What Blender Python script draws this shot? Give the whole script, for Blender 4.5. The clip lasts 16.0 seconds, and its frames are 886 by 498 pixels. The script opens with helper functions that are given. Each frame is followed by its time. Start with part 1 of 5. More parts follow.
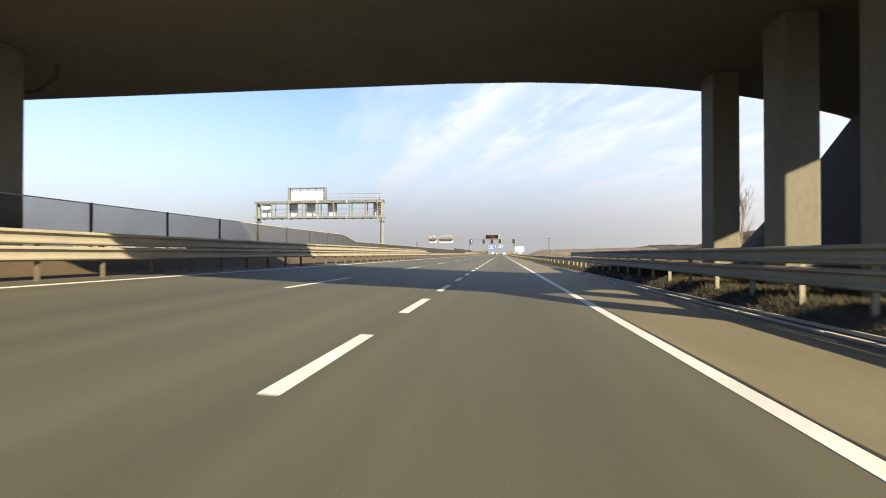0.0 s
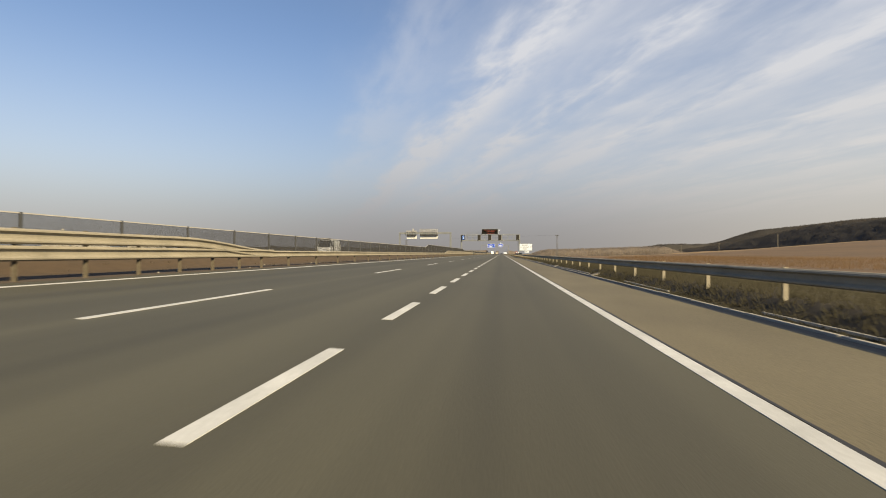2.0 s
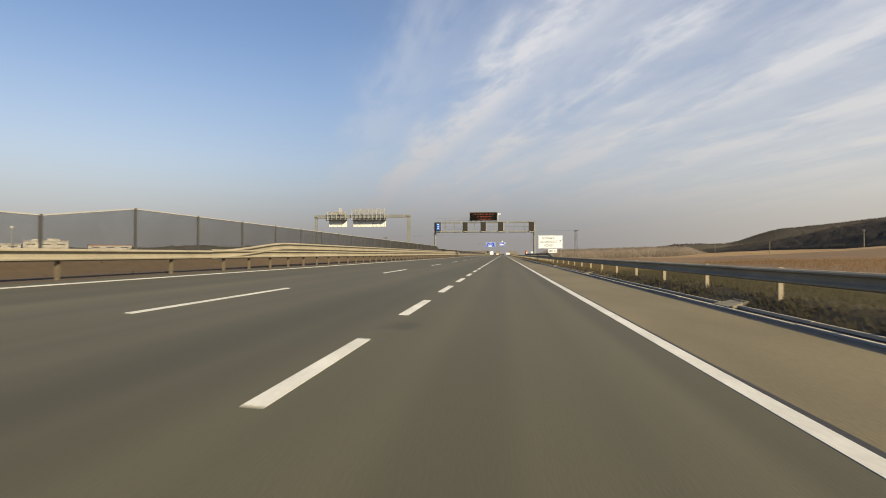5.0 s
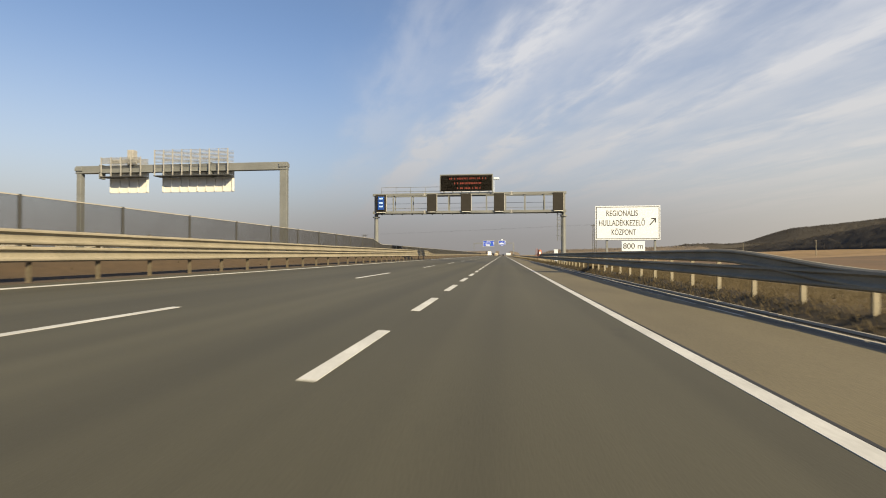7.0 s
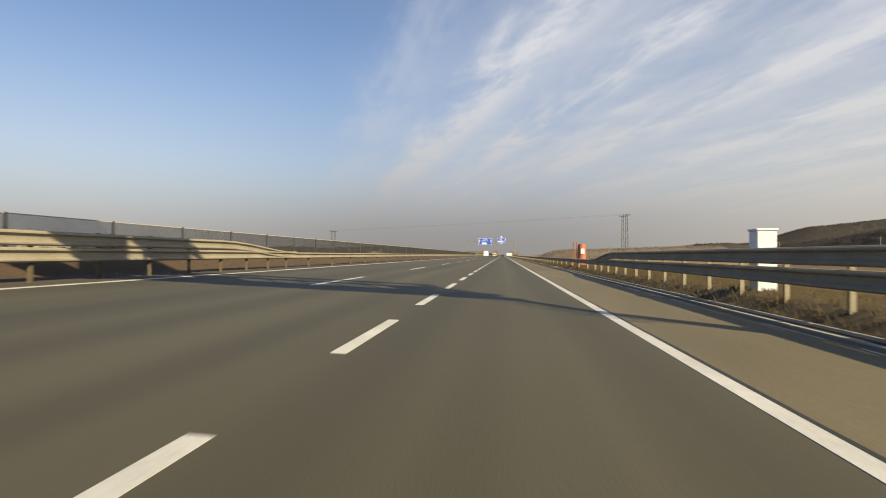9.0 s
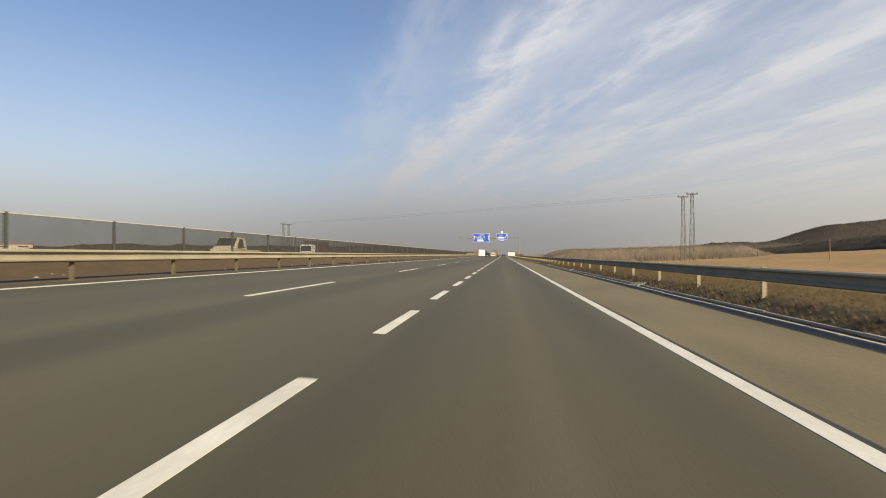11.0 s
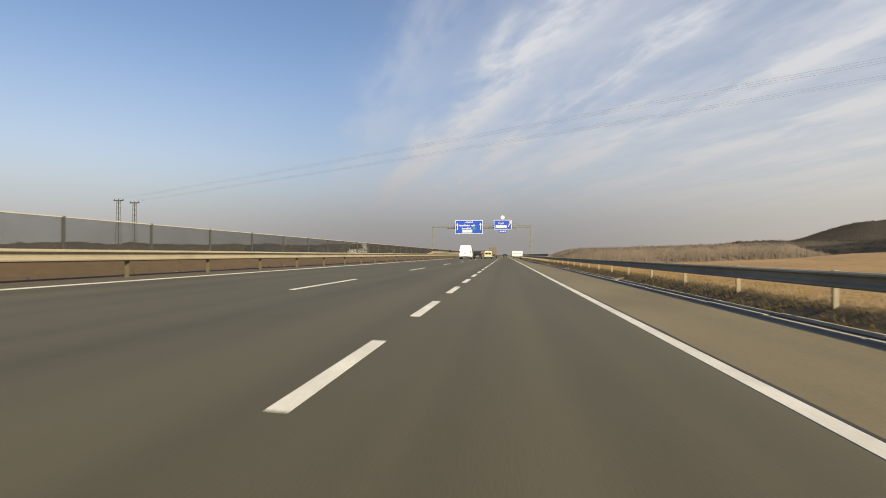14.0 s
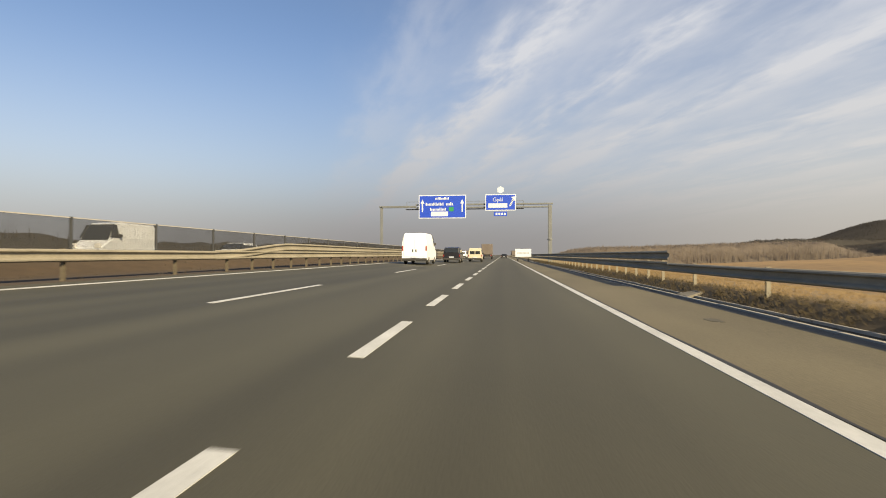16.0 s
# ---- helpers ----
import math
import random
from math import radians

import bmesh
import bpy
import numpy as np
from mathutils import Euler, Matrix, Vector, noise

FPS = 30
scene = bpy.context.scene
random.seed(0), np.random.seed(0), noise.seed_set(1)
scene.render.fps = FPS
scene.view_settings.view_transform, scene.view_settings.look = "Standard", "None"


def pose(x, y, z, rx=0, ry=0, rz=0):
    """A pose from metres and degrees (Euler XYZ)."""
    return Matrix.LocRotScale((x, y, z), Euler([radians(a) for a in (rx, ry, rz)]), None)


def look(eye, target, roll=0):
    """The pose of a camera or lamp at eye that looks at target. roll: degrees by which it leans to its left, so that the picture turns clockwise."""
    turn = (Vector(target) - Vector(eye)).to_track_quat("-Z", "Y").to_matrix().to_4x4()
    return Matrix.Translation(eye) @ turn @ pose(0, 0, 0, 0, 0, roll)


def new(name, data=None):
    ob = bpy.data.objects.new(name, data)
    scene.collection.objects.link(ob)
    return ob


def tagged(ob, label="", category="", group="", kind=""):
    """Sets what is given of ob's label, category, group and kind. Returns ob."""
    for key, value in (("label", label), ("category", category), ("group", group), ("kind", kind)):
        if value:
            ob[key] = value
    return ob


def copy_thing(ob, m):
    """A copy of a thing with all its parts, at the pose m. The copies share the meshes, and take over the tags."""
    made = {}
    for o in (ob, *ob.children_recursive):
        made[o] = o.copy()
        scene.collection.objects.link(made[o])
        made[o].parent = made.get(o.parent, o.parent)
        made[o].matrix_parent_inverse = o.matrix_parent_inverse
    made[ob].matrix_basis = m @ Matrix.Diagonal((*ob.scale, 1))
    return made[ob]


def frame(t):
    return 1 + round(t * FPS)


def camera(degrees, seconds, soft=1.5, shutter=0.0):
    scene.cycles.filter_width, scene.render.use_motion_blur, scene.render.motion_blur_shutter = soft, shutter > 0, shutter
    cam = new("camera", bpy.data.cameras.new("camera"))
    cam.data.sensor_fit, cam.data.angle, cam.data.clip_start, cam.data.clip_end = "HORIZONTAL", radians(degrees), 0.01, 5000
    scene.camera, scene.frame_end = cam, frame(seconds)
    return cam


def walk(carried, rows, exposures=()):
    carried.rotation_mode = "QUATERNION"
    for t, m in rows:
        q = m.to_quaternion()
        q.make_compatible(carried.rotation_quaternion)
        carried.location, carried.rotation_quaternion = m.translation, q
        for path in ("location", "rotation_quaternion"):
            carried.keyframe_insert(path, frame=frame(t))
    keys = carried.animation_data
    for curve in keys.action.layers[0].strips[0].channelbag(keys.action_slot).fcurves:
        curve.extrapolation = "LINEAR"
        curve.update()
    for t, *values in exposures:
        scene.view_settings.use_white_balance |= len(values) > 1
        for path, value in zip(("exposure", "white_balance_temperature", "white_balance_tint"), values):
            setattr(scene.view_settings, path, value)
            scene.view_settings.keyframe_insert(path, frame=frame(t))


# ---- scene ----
cam = camera(82.1, 16.0, soft=0.98, shutter=0.1)
# seconds, place along the road, place across it, yaw, pitch
KNOTS = [(0.0, -1.9, -0.09, 6.5, 0.55), (1.5, 39.3, 0.0, 6.5, 0.50), (3.5, 92.6, -0.045, 6.75, 0.54), (7.0, 184.9, -0.19, 6.72, 0.64),
         (9.0, 237.2, -0.07, 6.7, 0.68), (12.5, 328.4, -0.245, 6.8, 0.66), (14.5, 380.7, -0.32, 6.9, 0.66), (16.0, 419.3, -0.32, 6.75, 0.66)]


def on_path(t):
    k = list(zip(*KNOTS))
    y, x, yaw, pitch = (float(np.interp(t, k[0], c)) for c in k[1:])
    return pose(x, y, 1.15, 90 + pitch, 0.0, yaw)


walk(cam, [(0.5 * i, on_path(0.5 * i)) for i in range(33)], [(0.0, 1.68, 6050, 10), (0.5, 1.25, 5800, 10), (1.0, 1.10, 6600, 10), (1.6, 0.98, 6500, 10), (16.0, 0.98, 6500, 10)])

# ---- world and sun ----
SUN_EL, SUN_AZ = 30.0, 42.0          # the sun stands behind, to the right of the road
world = bpy.data.worlds.new("sky")
scene.world = world
world.use_nodes = True


def build_world():
    nt = world.node_tree
    nt.nodes.clear()
    N, L = nt.nodes.new, nt.links.new
    out = N("ShaderNodeOutputWorld")
    bg = N("ShaderNodeBackground")
    bg.inputs["Strength"].default_value = 0.0505
    L(bg.outputs[0], out.inputs[0])
    sky = N("ShaderNodeTexSky")
    sky.sky_type = "NISHITA"
    sky.sun_disc = False
    sky.sun_elevation = radians(SUN_EL)
    sky.sun_rotation = radians(180 - SUN_AZ)
    sky.dust_density = 1.6
    tc = N("ShaderNodeTexCoord")
    sep = N("ShaderNodeSeparateXYZ")
    L(tc.outputs["Generated"], sep.inputs[0])

    def m(op, a, b=0.0, c=None):
        n = N("ShaderNodeMath")
        n.operation = op
        for i, v in enumerate((a, b, c)):
            if v is None:
                continue
            if isinstance(v, (int, float)):
                n.inputs[i].default_value = v
            else:
                L(v, n.inputs[i])
        return n.outputs[0]

    def ramp(v, lo, hi):
        n = N("ShaderNodeMapRange")
        n.interpolation_type = "SMOOTHSTEP"
        L(v, n.inputs[0])
        n.inputs[1].default_value, n.inputs[2].default_value = lo, hi
        return n.outputs[0]

    x, y, z = sep.outputs
    up = m("MAXIMUM", z, 0.0)
    h = m("ADD", up, 0.10)
    px, py = m("DIVIDE", x, h), m("DIVIDE", y, h)
    a = radians(25)
    along = m("ADD", m("MULTIPLY", px, -math.sin(a)), m("MULTIPLY", py, math.cos(a)))
    across = m("ADD", m("MULTIPLY", px, math.cos(a)), m("MULTIPLY", py, math.sin(a)))

    def streaks(ka, kc, scale, detail, off):
        comb = N("ShaderNodeCombineXYZ")
        L(m("MULTIPLY", along, ka), comb.inputs[0])
        L(m("MULTIPLY", across, kc), comb.inputs[1])
        comb.inputs[2].default_value = off
        n = N("ShaderNodeTexNoise")
        L(comb.outputs[0], n.inputs["Vector"])
        n.inputs["Scale"].default_value = scale
        n.inputs["Detail"].default_value = detail
        n.inputs["Roughness"].default_value = 0.55
        n.inputs["Distortion"].default_value = 0.35
        return n.outputs[0]

    big = streaks(0.5, 0.9, 1.0, 3.0, 3.1)
    mid = streaks(0.9, 2.4, 1.0, 4.0, 5.7)
    fine = streaks(1.9, 4.6, 1.2, 5.0, 8.4)
    fluff = streaks(5.0, 9.0, 1.2, 5.0, 2.2)
    grain = m("ADD", m("ADD", m("MULTIPLY", mid, 0.52), m("MULTIPLY", fine, 0.36)), m("MULTIPLY", fluff, 0.12))
    shift = m("ADD", m("ADD", m("MULTIPLY", big, 0.16), m("MULTIPLY", mid, 0.26)), m("ADD", m("MULTIPLY", fine, 0.16), m("MULTIPLY", fluff, 0.06)))
    warped = m("ADD", across, m("SUBTRACT", shift, 0.32))
    cover = ramp(warped, 0.12, 1.25)
    cloud = m("ADD", m("ADD", m("MULTIPLY", cover, 0.34), 0.04), m("MULTIPLY", ramp(grain, 0.36, 0.64), m("MULTIPLY", cover, 0.30)))
    # long drifting bands of high cloud: place across the drift, half width, density
    for place, half, dense in ((0.52, 0.22, 0.20), (0.95, 0.21, 0.72), (1.37, 0.15, 0.58), (1.66, 0.16, 0.22), (1.95, 0.24, 0.46), (2.58, 0.34, 0.46), (3.3, 0.5, 0.5), (4.2, 0.6, 0.5)):
        near = ramp(m("ABSOLUTE", m("SUBTRACT", warped, place)), half, 0.0)
        cloud = m("ADD", cloud, m("MULTIPLY", m("MULTIPLY", near, dense), ramp(grain, 0.34, 0.60)))
    cloud = m("MINIMUM", cloud, 1.0)

    def mix(f, a, b):
        n = N("ShaderNodeMix")
        n.data_type = "RGBA"
        L(f, n.inputs[0])
        for sock, v in ((n.inputs[6], a), (n.inputs[7], b)):
            if isinstance(v, tuple):
                sock.default_value = (*v, 1)
            else:
                L(v, sock)
        return n.outputs[2]

    blue = N("ShaderNodeMix")
    blue.data_type = "RGBA"
    blue.blend_type = "MULTIPLY"
    blue.inputs[0].default_value = 1.0
    L(sky.outputs[0], blue.inputs[6])
    blue.inputs[7].default_value = SKY_TINT
    col = mix(cloud, blue.outputs[2], (7.0, 7.12, 7.5))
    right, left = ramp(x, 0.0, 0.7), ramp(x, -0.2, -0.75)
    wide = m("MULTIPLY", m("POWER", m("SUBTRACT", 1.0, ramp(up, 0.0, 0.46)), 1.25), 0.86)
    col = mix(wide, col, mix(left, mix(right, (4.25, 4.38, 4.55), (6.6, 6.35, 5.85)), (6.1, 6.2, 6.15)))
    band = m("POWER", m("SUBTRACT", 1.0, ramp(up, 0.0, 0.20)), 1.5)
    col = mix(band, col, mix(left, mix(right, (3.15, 3.0, 2.9), (5.2, 4.8, 4.2)), (4.4, 4.25, 4.05)))
    low = ramp(z, 0.0, -0.05)
    col = mix(low, col, (1.2, 1.1, 0.9))
    L(col, bg.inputs[0])


SKY_TINT = (1.13, 1.26, 1.43, 1.0)
build_world()
sun = new("sun", bpy.data.lights.new("sun", "SUN"))
sun.data.energy, sun.data.angle, sun.data.color = 5.0, radians(0.7), (1.0, 0.79, 0.45)
_e, _a = radians(SUN_EL), radians(SUN_AZ)
_d = Vector((math.sin(_a) * math.cos(_e), -math.cos(_a) * math.cos(_e), math.sin(_e)))
sun.matrix_world = look(_d * 100, (0, 0, 0))


# ---- materials ----
def material(name, base, rough=0.8, metal=0.0, vary=0.15, scale=2.0, fine=40.0, bump=0.0, second=None,
             island=False, stretch=(1, 1, 1), emit=0.0, spec=0.5):
    """Base colour broken by noise at two scales, with fine relief."""
    mt = bpy.data.materials.new(name)
    mt.use_nodes = True
    nt = mt.node_tree
    N, L = nt.nodes.new, nt.links.new
    b = nt.nodes["Principled BSDF"]
    b.inputs["Roughness"].default_value, b.inputs["Metallic"].default_value = rough, metal
    b.inputs["Specular IOR Level"].default_value = spec
    tc, mp = N("ShaderNodeTexCoord"), N("ShaderNodeMapping")
    L(tc.outputs["Object"], mp.inputs[0])
    mp.inputs["Scale"].default_value = stretch
    n1, n2 = N("ShaderNodeTexNoise"), N("ShaderNodeTexNoise")
    for n, sc, de in ((n1, scale, 4), (n2, fine, 3)):
        L(mp.outputs[0], n.inputs["Vector"])
        n.inputs["Scale"].default_value, n.inputs["Detail"].default_value = sc, de
    add = N("ShaderNodeMath")
    add.operation = "MULTIPLY_ADD"
    L(n1.outputs[0], add.inputs[0])
    add.inputs[1].default_value = 1.3
    L(n2.outputs[0], add.inputs[2])
    src = add.outputs[0]
    if island:
        info = N("ShaderNodeObjectInfo")
        a2 = N("ShaderNodeMath")
        a2.operation = "MULTIPLY_ADD"
        L(info.outputs["Random"], a2.inputs[0])
        a2.inputs[1].default_value = 0.5
        L(src, a2.inputs[2])
        src = a2.outputs[0]
    mr = N("ShaderNodeMapRange")
    L(src, mr.inputs[0])
    mr.inputs[1].default_value, mr.inputs[2].default_value = 0.65, 1.65 + (0.5 if island else 0)
    mx = N("ShaderNodeMix")
    mx.data_type = "RGBA"
    L(mr.outputs[0], mx.inputs[0])
    lo = second or tuple(c * (1 - vary) for c in base)
    hi = base if second else tuple(min(1, c * (1 + vary)) for c in base)
    mx.inputs[6].default_value, mx.inputs[7].default_value = (*lo, 1), (*hi, 1)
    L(mx.outputs[2], b.inputs["Base Color"])
    if bump:
        bp = N("ShaderNodeBump")
        bp.inputs["Strength"].default_value, bp.inputs["Distance"].default_value = bump, 0.02
        L(n2.outputs[0], bp.inputs["Height"])
        L(bp.outputs[0], b.inputs["Normal"])
    if emit:
        L(mx.outputs[2], b.inputs["Emission Color"])
        b.inputs["Emission Strength"].default_value = emit
    return mt


def road_material(name, base):
    """Asphalt with long wheel tracks, pale worn bands, grain and a few dark stains."""
    mt = material(name, base, 0.72, vary=0.14, scale=0.35, fine=55, bump=0.12, stretch=(1, 0.35, 1), spec=0.45)
    nt = mt.node_tree
    N, L = nt.nodes.new, nt.links.new
    b = nt.nodes["Principled BSDF"]
    col = b.inputs["Base Color"].links[0].from_socket
    tc = N("ShaderNodeTexCoord")

    def band(stretch, scale, lo, hi, a, c, detail=2.0):
        mp, n, mr = N("ShaderNodeMapping"), N("ShaderNodeTexNoise"), N("ShaderNodeMapRange")
        mp.inputs["Scale"].default_value = stretch
        L(tc.outputs["Object"], mp.inputs[0])
        L(mp.outputs[0], n.inputs["Vector"])
        n.inputs["Scale"].default_value, n.inputs["Detail"].default_value = scale, detail
        L(n.outputs[0], mr.inputs[0])
        for i, v in enumerate((lo, hi, a, c)):
            mr.inputs[i + 1].default_value = v
        return mr.outputs[0]
    tracks = band((1, 0.006, 0), 0.85, 0.35, 0.65, 0.78, 1.18)
    patch = band((0.5, 0.02, 0), 0.6, 0.35, 0.7, 0.9, 1.12, 3.0)
    stain = band((1, 0.5, 0), 0.45, 0.70, 0.76, 1.0, 0.72, 4.0)
    f = tracks
    for o in (patch, stain):
        mm = N("ShaderNodeMath")
        mm.operation = "MULTIPLY"
        L(f, mm.inputs[0])
        L(o, mm.inputs[1])
        f = mm.outputs[0]
    mx = N("ShaderNodeVectorMath")
    mx.operation = "SCALE"
    L(col, mx.inputs[0])
    L(f, mx.inputs["Scale"])
    L(mx.outputs[0], b.inputs["Base Color"])
    return mt


def wood_material(name, a, b):
    """Fine leafless twigs: light passes through them."""
    mt = material(name, a, 0.95, second=b, scale=0.03, fine=0.5, spec=0.1, stretch=(1, 1, 0.12))
    nt = mt.node_tree
    N, L = nt.nodes.new, nt.links.new
    p = nt.nodes["Principled BSDF"]
    tr, mx = N("ShaderNodeBsdfTranslucent"), N("ShaderNodeMixShader")
    L(p.inputs["Base Color"].links[0].from_socket, tr.inputs["Color"])
    mx.inputs[0].default_value = 0.5
    L(p.outputs[0], mx.inputs[1])
    L(tr.outputs[0], mx.inputs[2])
    L(mx.outputs[0], nt.nodes["Material Output"].inputs[0])
    return mt


M = {}
M["asphalt"] = road_material("asphalt", (0.0505, 0.0487, 0.0335))
M["asphalt_old"] = road_material("asphalt_old", (0.040, 0.039, 0.031))
M["shoulder"] = material("shoulder_asphalt", (0.099, 0.087, 0.055), 0.8, vary=0.36, scale=0.5, fine=40, bump=0.2, stretch=(1, 0.3, 1))
M["paint"] = material("road_paint", (0.395, 0.41, 0.42), 0.65, vary=0.24, scale=1.2, fine=25, bump=0.2)
M["gutter"] = material("gutter_asphalt", (0.041, 0.040, 0.036), 0.8, vary=0.3, scale=0.6, fine=30, bump=0.2)
M["tar"] = material("tar_seam", (0.016, 0.016, 0.015), 0.6, vary=0.3, scale=1.0, fine=20)
M["rubble"] = material("pale_rubble", (0.17, 0.157, 0.132), 0.95, vary=0.35, scale=8, fine=40, bump=0.4)
M["concrete"] = material("concrete", (0.167, 0.155, 0.124), 0.9, vary=0.25, scale=0.5, fine=12, bump=0.3)
M["kerb"] = material("kerb_concrete", (0.29, 0.278, 0.25), 0.9, vary=0.25, scale=1.0, fine=20, bump=0.3, island=True)
M["soil"] = material("dirt", (0.062, 0.042, 0.024), 0.95, second=(0.031, 0.022, 0.014), scale=0.12, fine=5, bump=0.6, stretch=(1, 0.4, 1))
M["grass"] = material("dry_grass", (0.095, 0.068, 0.036), 0.95, second=(0.036, 0.030, 0.017), scale=0.05, fine=4, bump=0.7)
# Darker grass tone for the verge before y = 160 and the bridge embankment.
M["grass_dark"] = material("dark_grass", (0.033, 0.025, 0.015), 0.95, second=(0.015, 0.0125, 0.008), scale=0.08, fine=4, bump=0.7)
M["steel"] = material("galvanised_steel", (0.222, 0.206, 0.168), 0.75, metal=0.0, vary=0.25, scale=0.9, fine=16, bump=0.06, spec=0.15)
M["post_steel"] = material("dull_post_steel", (0.098, 0.086, 0.066), 0.8, vary=0.3, scale=1.5, fine=20, spec=0.15)
M["steel_old"] = material("weathered_steel", (0.193, 0.185, 0.163), 0.6, metal=0.2, vary=0.18, scale=0.8, fine=14, bump=0.08)
M["gantry"] = material("gantry_steel", (0.142, 0.154, 0.164), 0.65, metal=0.1, vary=0.22, scale=0.7, fine=12, bump=0.05, spec=0.3)
M["white_panel"] = material("white_panel", (0.52, 0.54, 0.55), 0.6, vary=0.1, scale=0.8, fine=8)
M["dark"] = material("dark_display", (0.021, 0.020, 0.019), 0.75, vary=0.2, spec=0.2)
M["louvre"] = material("louvre_grey", (0.06, 0.057, 0.052), 0.7, vary=0.15, spec=0.2)
M["amber"] = material("amber_led", (0.45, 0.09, 0.05), 0.5, vary=0.3, scale=3, emit=0.5)
M["display_face"] = material("display_face_blue", (0.03, 0.14, 0.50), 0.4, vary=0.3, scale=4, fine=30, emit=0.45)
M["display_print"] = material("display_print_pale", (0.55, 0.70, 0.80), 0.5, vary=0.3, scale=6, fine=30, emit=0.9)
M["sign_blue"] = material("sign_blue", (0.012, 0.055, 0.46), 0.5, vary=0.08)
M["sign_white"] = material("sign_white", (0.49, 0.55, 0.65), 0.5, vary=0.05)
M["black"] = material("black_print", (0.02, 0.02, 0.02), 0.6)
M["orange"] = material("orange_plastic", (0.30, 0.105, 0.060), 0.6, vary=0.2)
M["green_print"] = material("green_print", (0.02, 0.22, 0.08), 0.5)
M["fence_post"] = material("fence_post_paint", (0.04, 0.043, 0.047), 0.6, vary=0.2)
M["bridge_concrete"] = material("bridge_concrete", (0.165, 0.155, 0.125), 0.9, second=(0.100, 0.095, 0.079), scale=0.3, fine=9, bump=0.3, stretch=(1, 1, 0.4))
M["cage"] = material("cage_mesh_grey", (0.27, 0.275, 0.28), 0.7, vary=0.25, scale=3, fine=30)
M["tuft"] = material("dry_tufts", (0.066, 0.051, 0.028), 0.95, second=(0.036, 0.030, 0.018), scale=0.05, fine=3)
M["weed_dry"] = material("rusty_weeds", (0.105, 0.062, 0.030), 0.95, second=(0.055, 0.036, 0.020), scale=0.05, fine=2)
M["stubble_blade"] = material("stubble_blade", (0.20, 0.145, 0.078), 0.95, second=(0.11, 0.080, 0.044), scale=0.05, fine=2)
M["stubble_ground"] = material("stubble_ground", (0.20, 0.145, 0.076), 0.95, second=(0.075, 0.055, 0.032), scale=0.25, fine=3, bump=0.5, stretch=(1.5, 0.4, 1))
M["tuft_dark"] = material("dark_tufts", (0.033, 0.030, 0.017), 0.95, second=(0.018, 0.017, 0.010), scale=0.08, fine=3)
M["pylon_paint"] = material("pylon_grey_paint", (0.062, 0.064, 0.066), 0.7, vary=0.15)
M["bark"] = material("bark", (0.15, 0.128, 0.108), 0.95, vary=0.3, scale=2, fine=15, bump=0.5)
# Distance haze is put into this paler base colour of the far woods.
M["wood_far"] = wood_material("hazed_wood", (0.255, 0.220, 0.190), (0.170, 0.150, 0.134))
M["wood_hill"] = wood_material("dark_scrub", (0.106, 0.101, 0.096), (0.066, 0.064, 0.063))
# Twig tips, darkened in colour so that sunlit ones do not sparkle.
M["twig_dimmed"] = wood_material("dimmed_twigs", (0.090, 0.080, 0.070), (0.055, 0.050, 0.045))
M["field"] = material("stubble_field", (0.25, 0.163, 0.068), 0.95, second=(0.095, 0.062, 0.030), scale=0.02, fine=0.25, bump=0.4, stretch=(1.6, 0.35, 1))
M["hill_ground"] = material("hill_scrub_ground", (0.066, 0.059, 0.050), 0.95, second=(0.042, 0.039, 0.035), scale=0.02, fine=0.2, bump=0.4)
M["field_brown"] = material("ploughed_field", (0.118, 0.068, 0.028), 0.95, second=(0.046, 0.029, 0.014), scale=0.05, fine=0.4, bump=0.4, stretch=(1.6, 0.35, 1))


# ---- mesh helpers ----
def mesh_of(bm, name, mats, smooth=False):
    me = bpy.data.meshes.new(name)
    bmesh.ops.recalc_face_normals(bm, faces=bm.faces[:])
    bm.to_mesh(me)
    bm.free()
    for mt in (mats if isinstance(mats, (list, tuple)) else [mats]):
        me.materials.append(mt)
    if smooth:
        for p in me.polygons:
            p.use_smooth = True
    return me


def part(name, bm, mat, parent=None, label="", at=None, smooth=False):
    ob = new(name, mesh_of(bm, name, mat, smooth) if not isinstance(bm, bpy.types.Mesh) else bm)
    if parent is not None:
        ob.parent = parent
    if at is not None:
        ob.matrix_basis = at if isinstance(at, Matrix) else Matrix.Translation(at)
    if label:
        tagged(ob, label)
    return ob


def box(bm, x0, x1, y0, y1, z0, z1, bevel=0.0, mat=0):
    r = bmesh.ops.create_cube(bm, size=1.0, matrix=Matrix.LocRotScale(
        ((x0 + x1) / 2, (y0 + y1) / 2, (z0 + z1) / 2), None, (abs(x1 - x0), abs(y1 - y0), abs(z1 - z0))))
    fs = list({f for v in r["verts"] for f in v.link_faces})
    for f in fs:
        f.material_index = mat
    if bevel:
        es = list({e for v in r["verts"] for e in v.link_edges})
        bmesh.ops.bevel(bm, geom=es, offset=bevel, segments=2, affect="EDGES", profile=0.5)
    return bm


def bar(bm, a, b, r, sides=6, r2=None):
    """A round bar from a to b."""
    a, b = Vector(a), Vector(b)
    d = b - a
    q = d.to_track_quat("Z", "Y").to_matrix().to_4x4()
    bmesh.ops.create_cone(bm, cap_ends=True, segments=sides, radius1=r, radius2=r if r2 is None else r2, depth=d.length,
                          matrix=Matrix.Translation((a + b) / 2) @ q)
    return bm


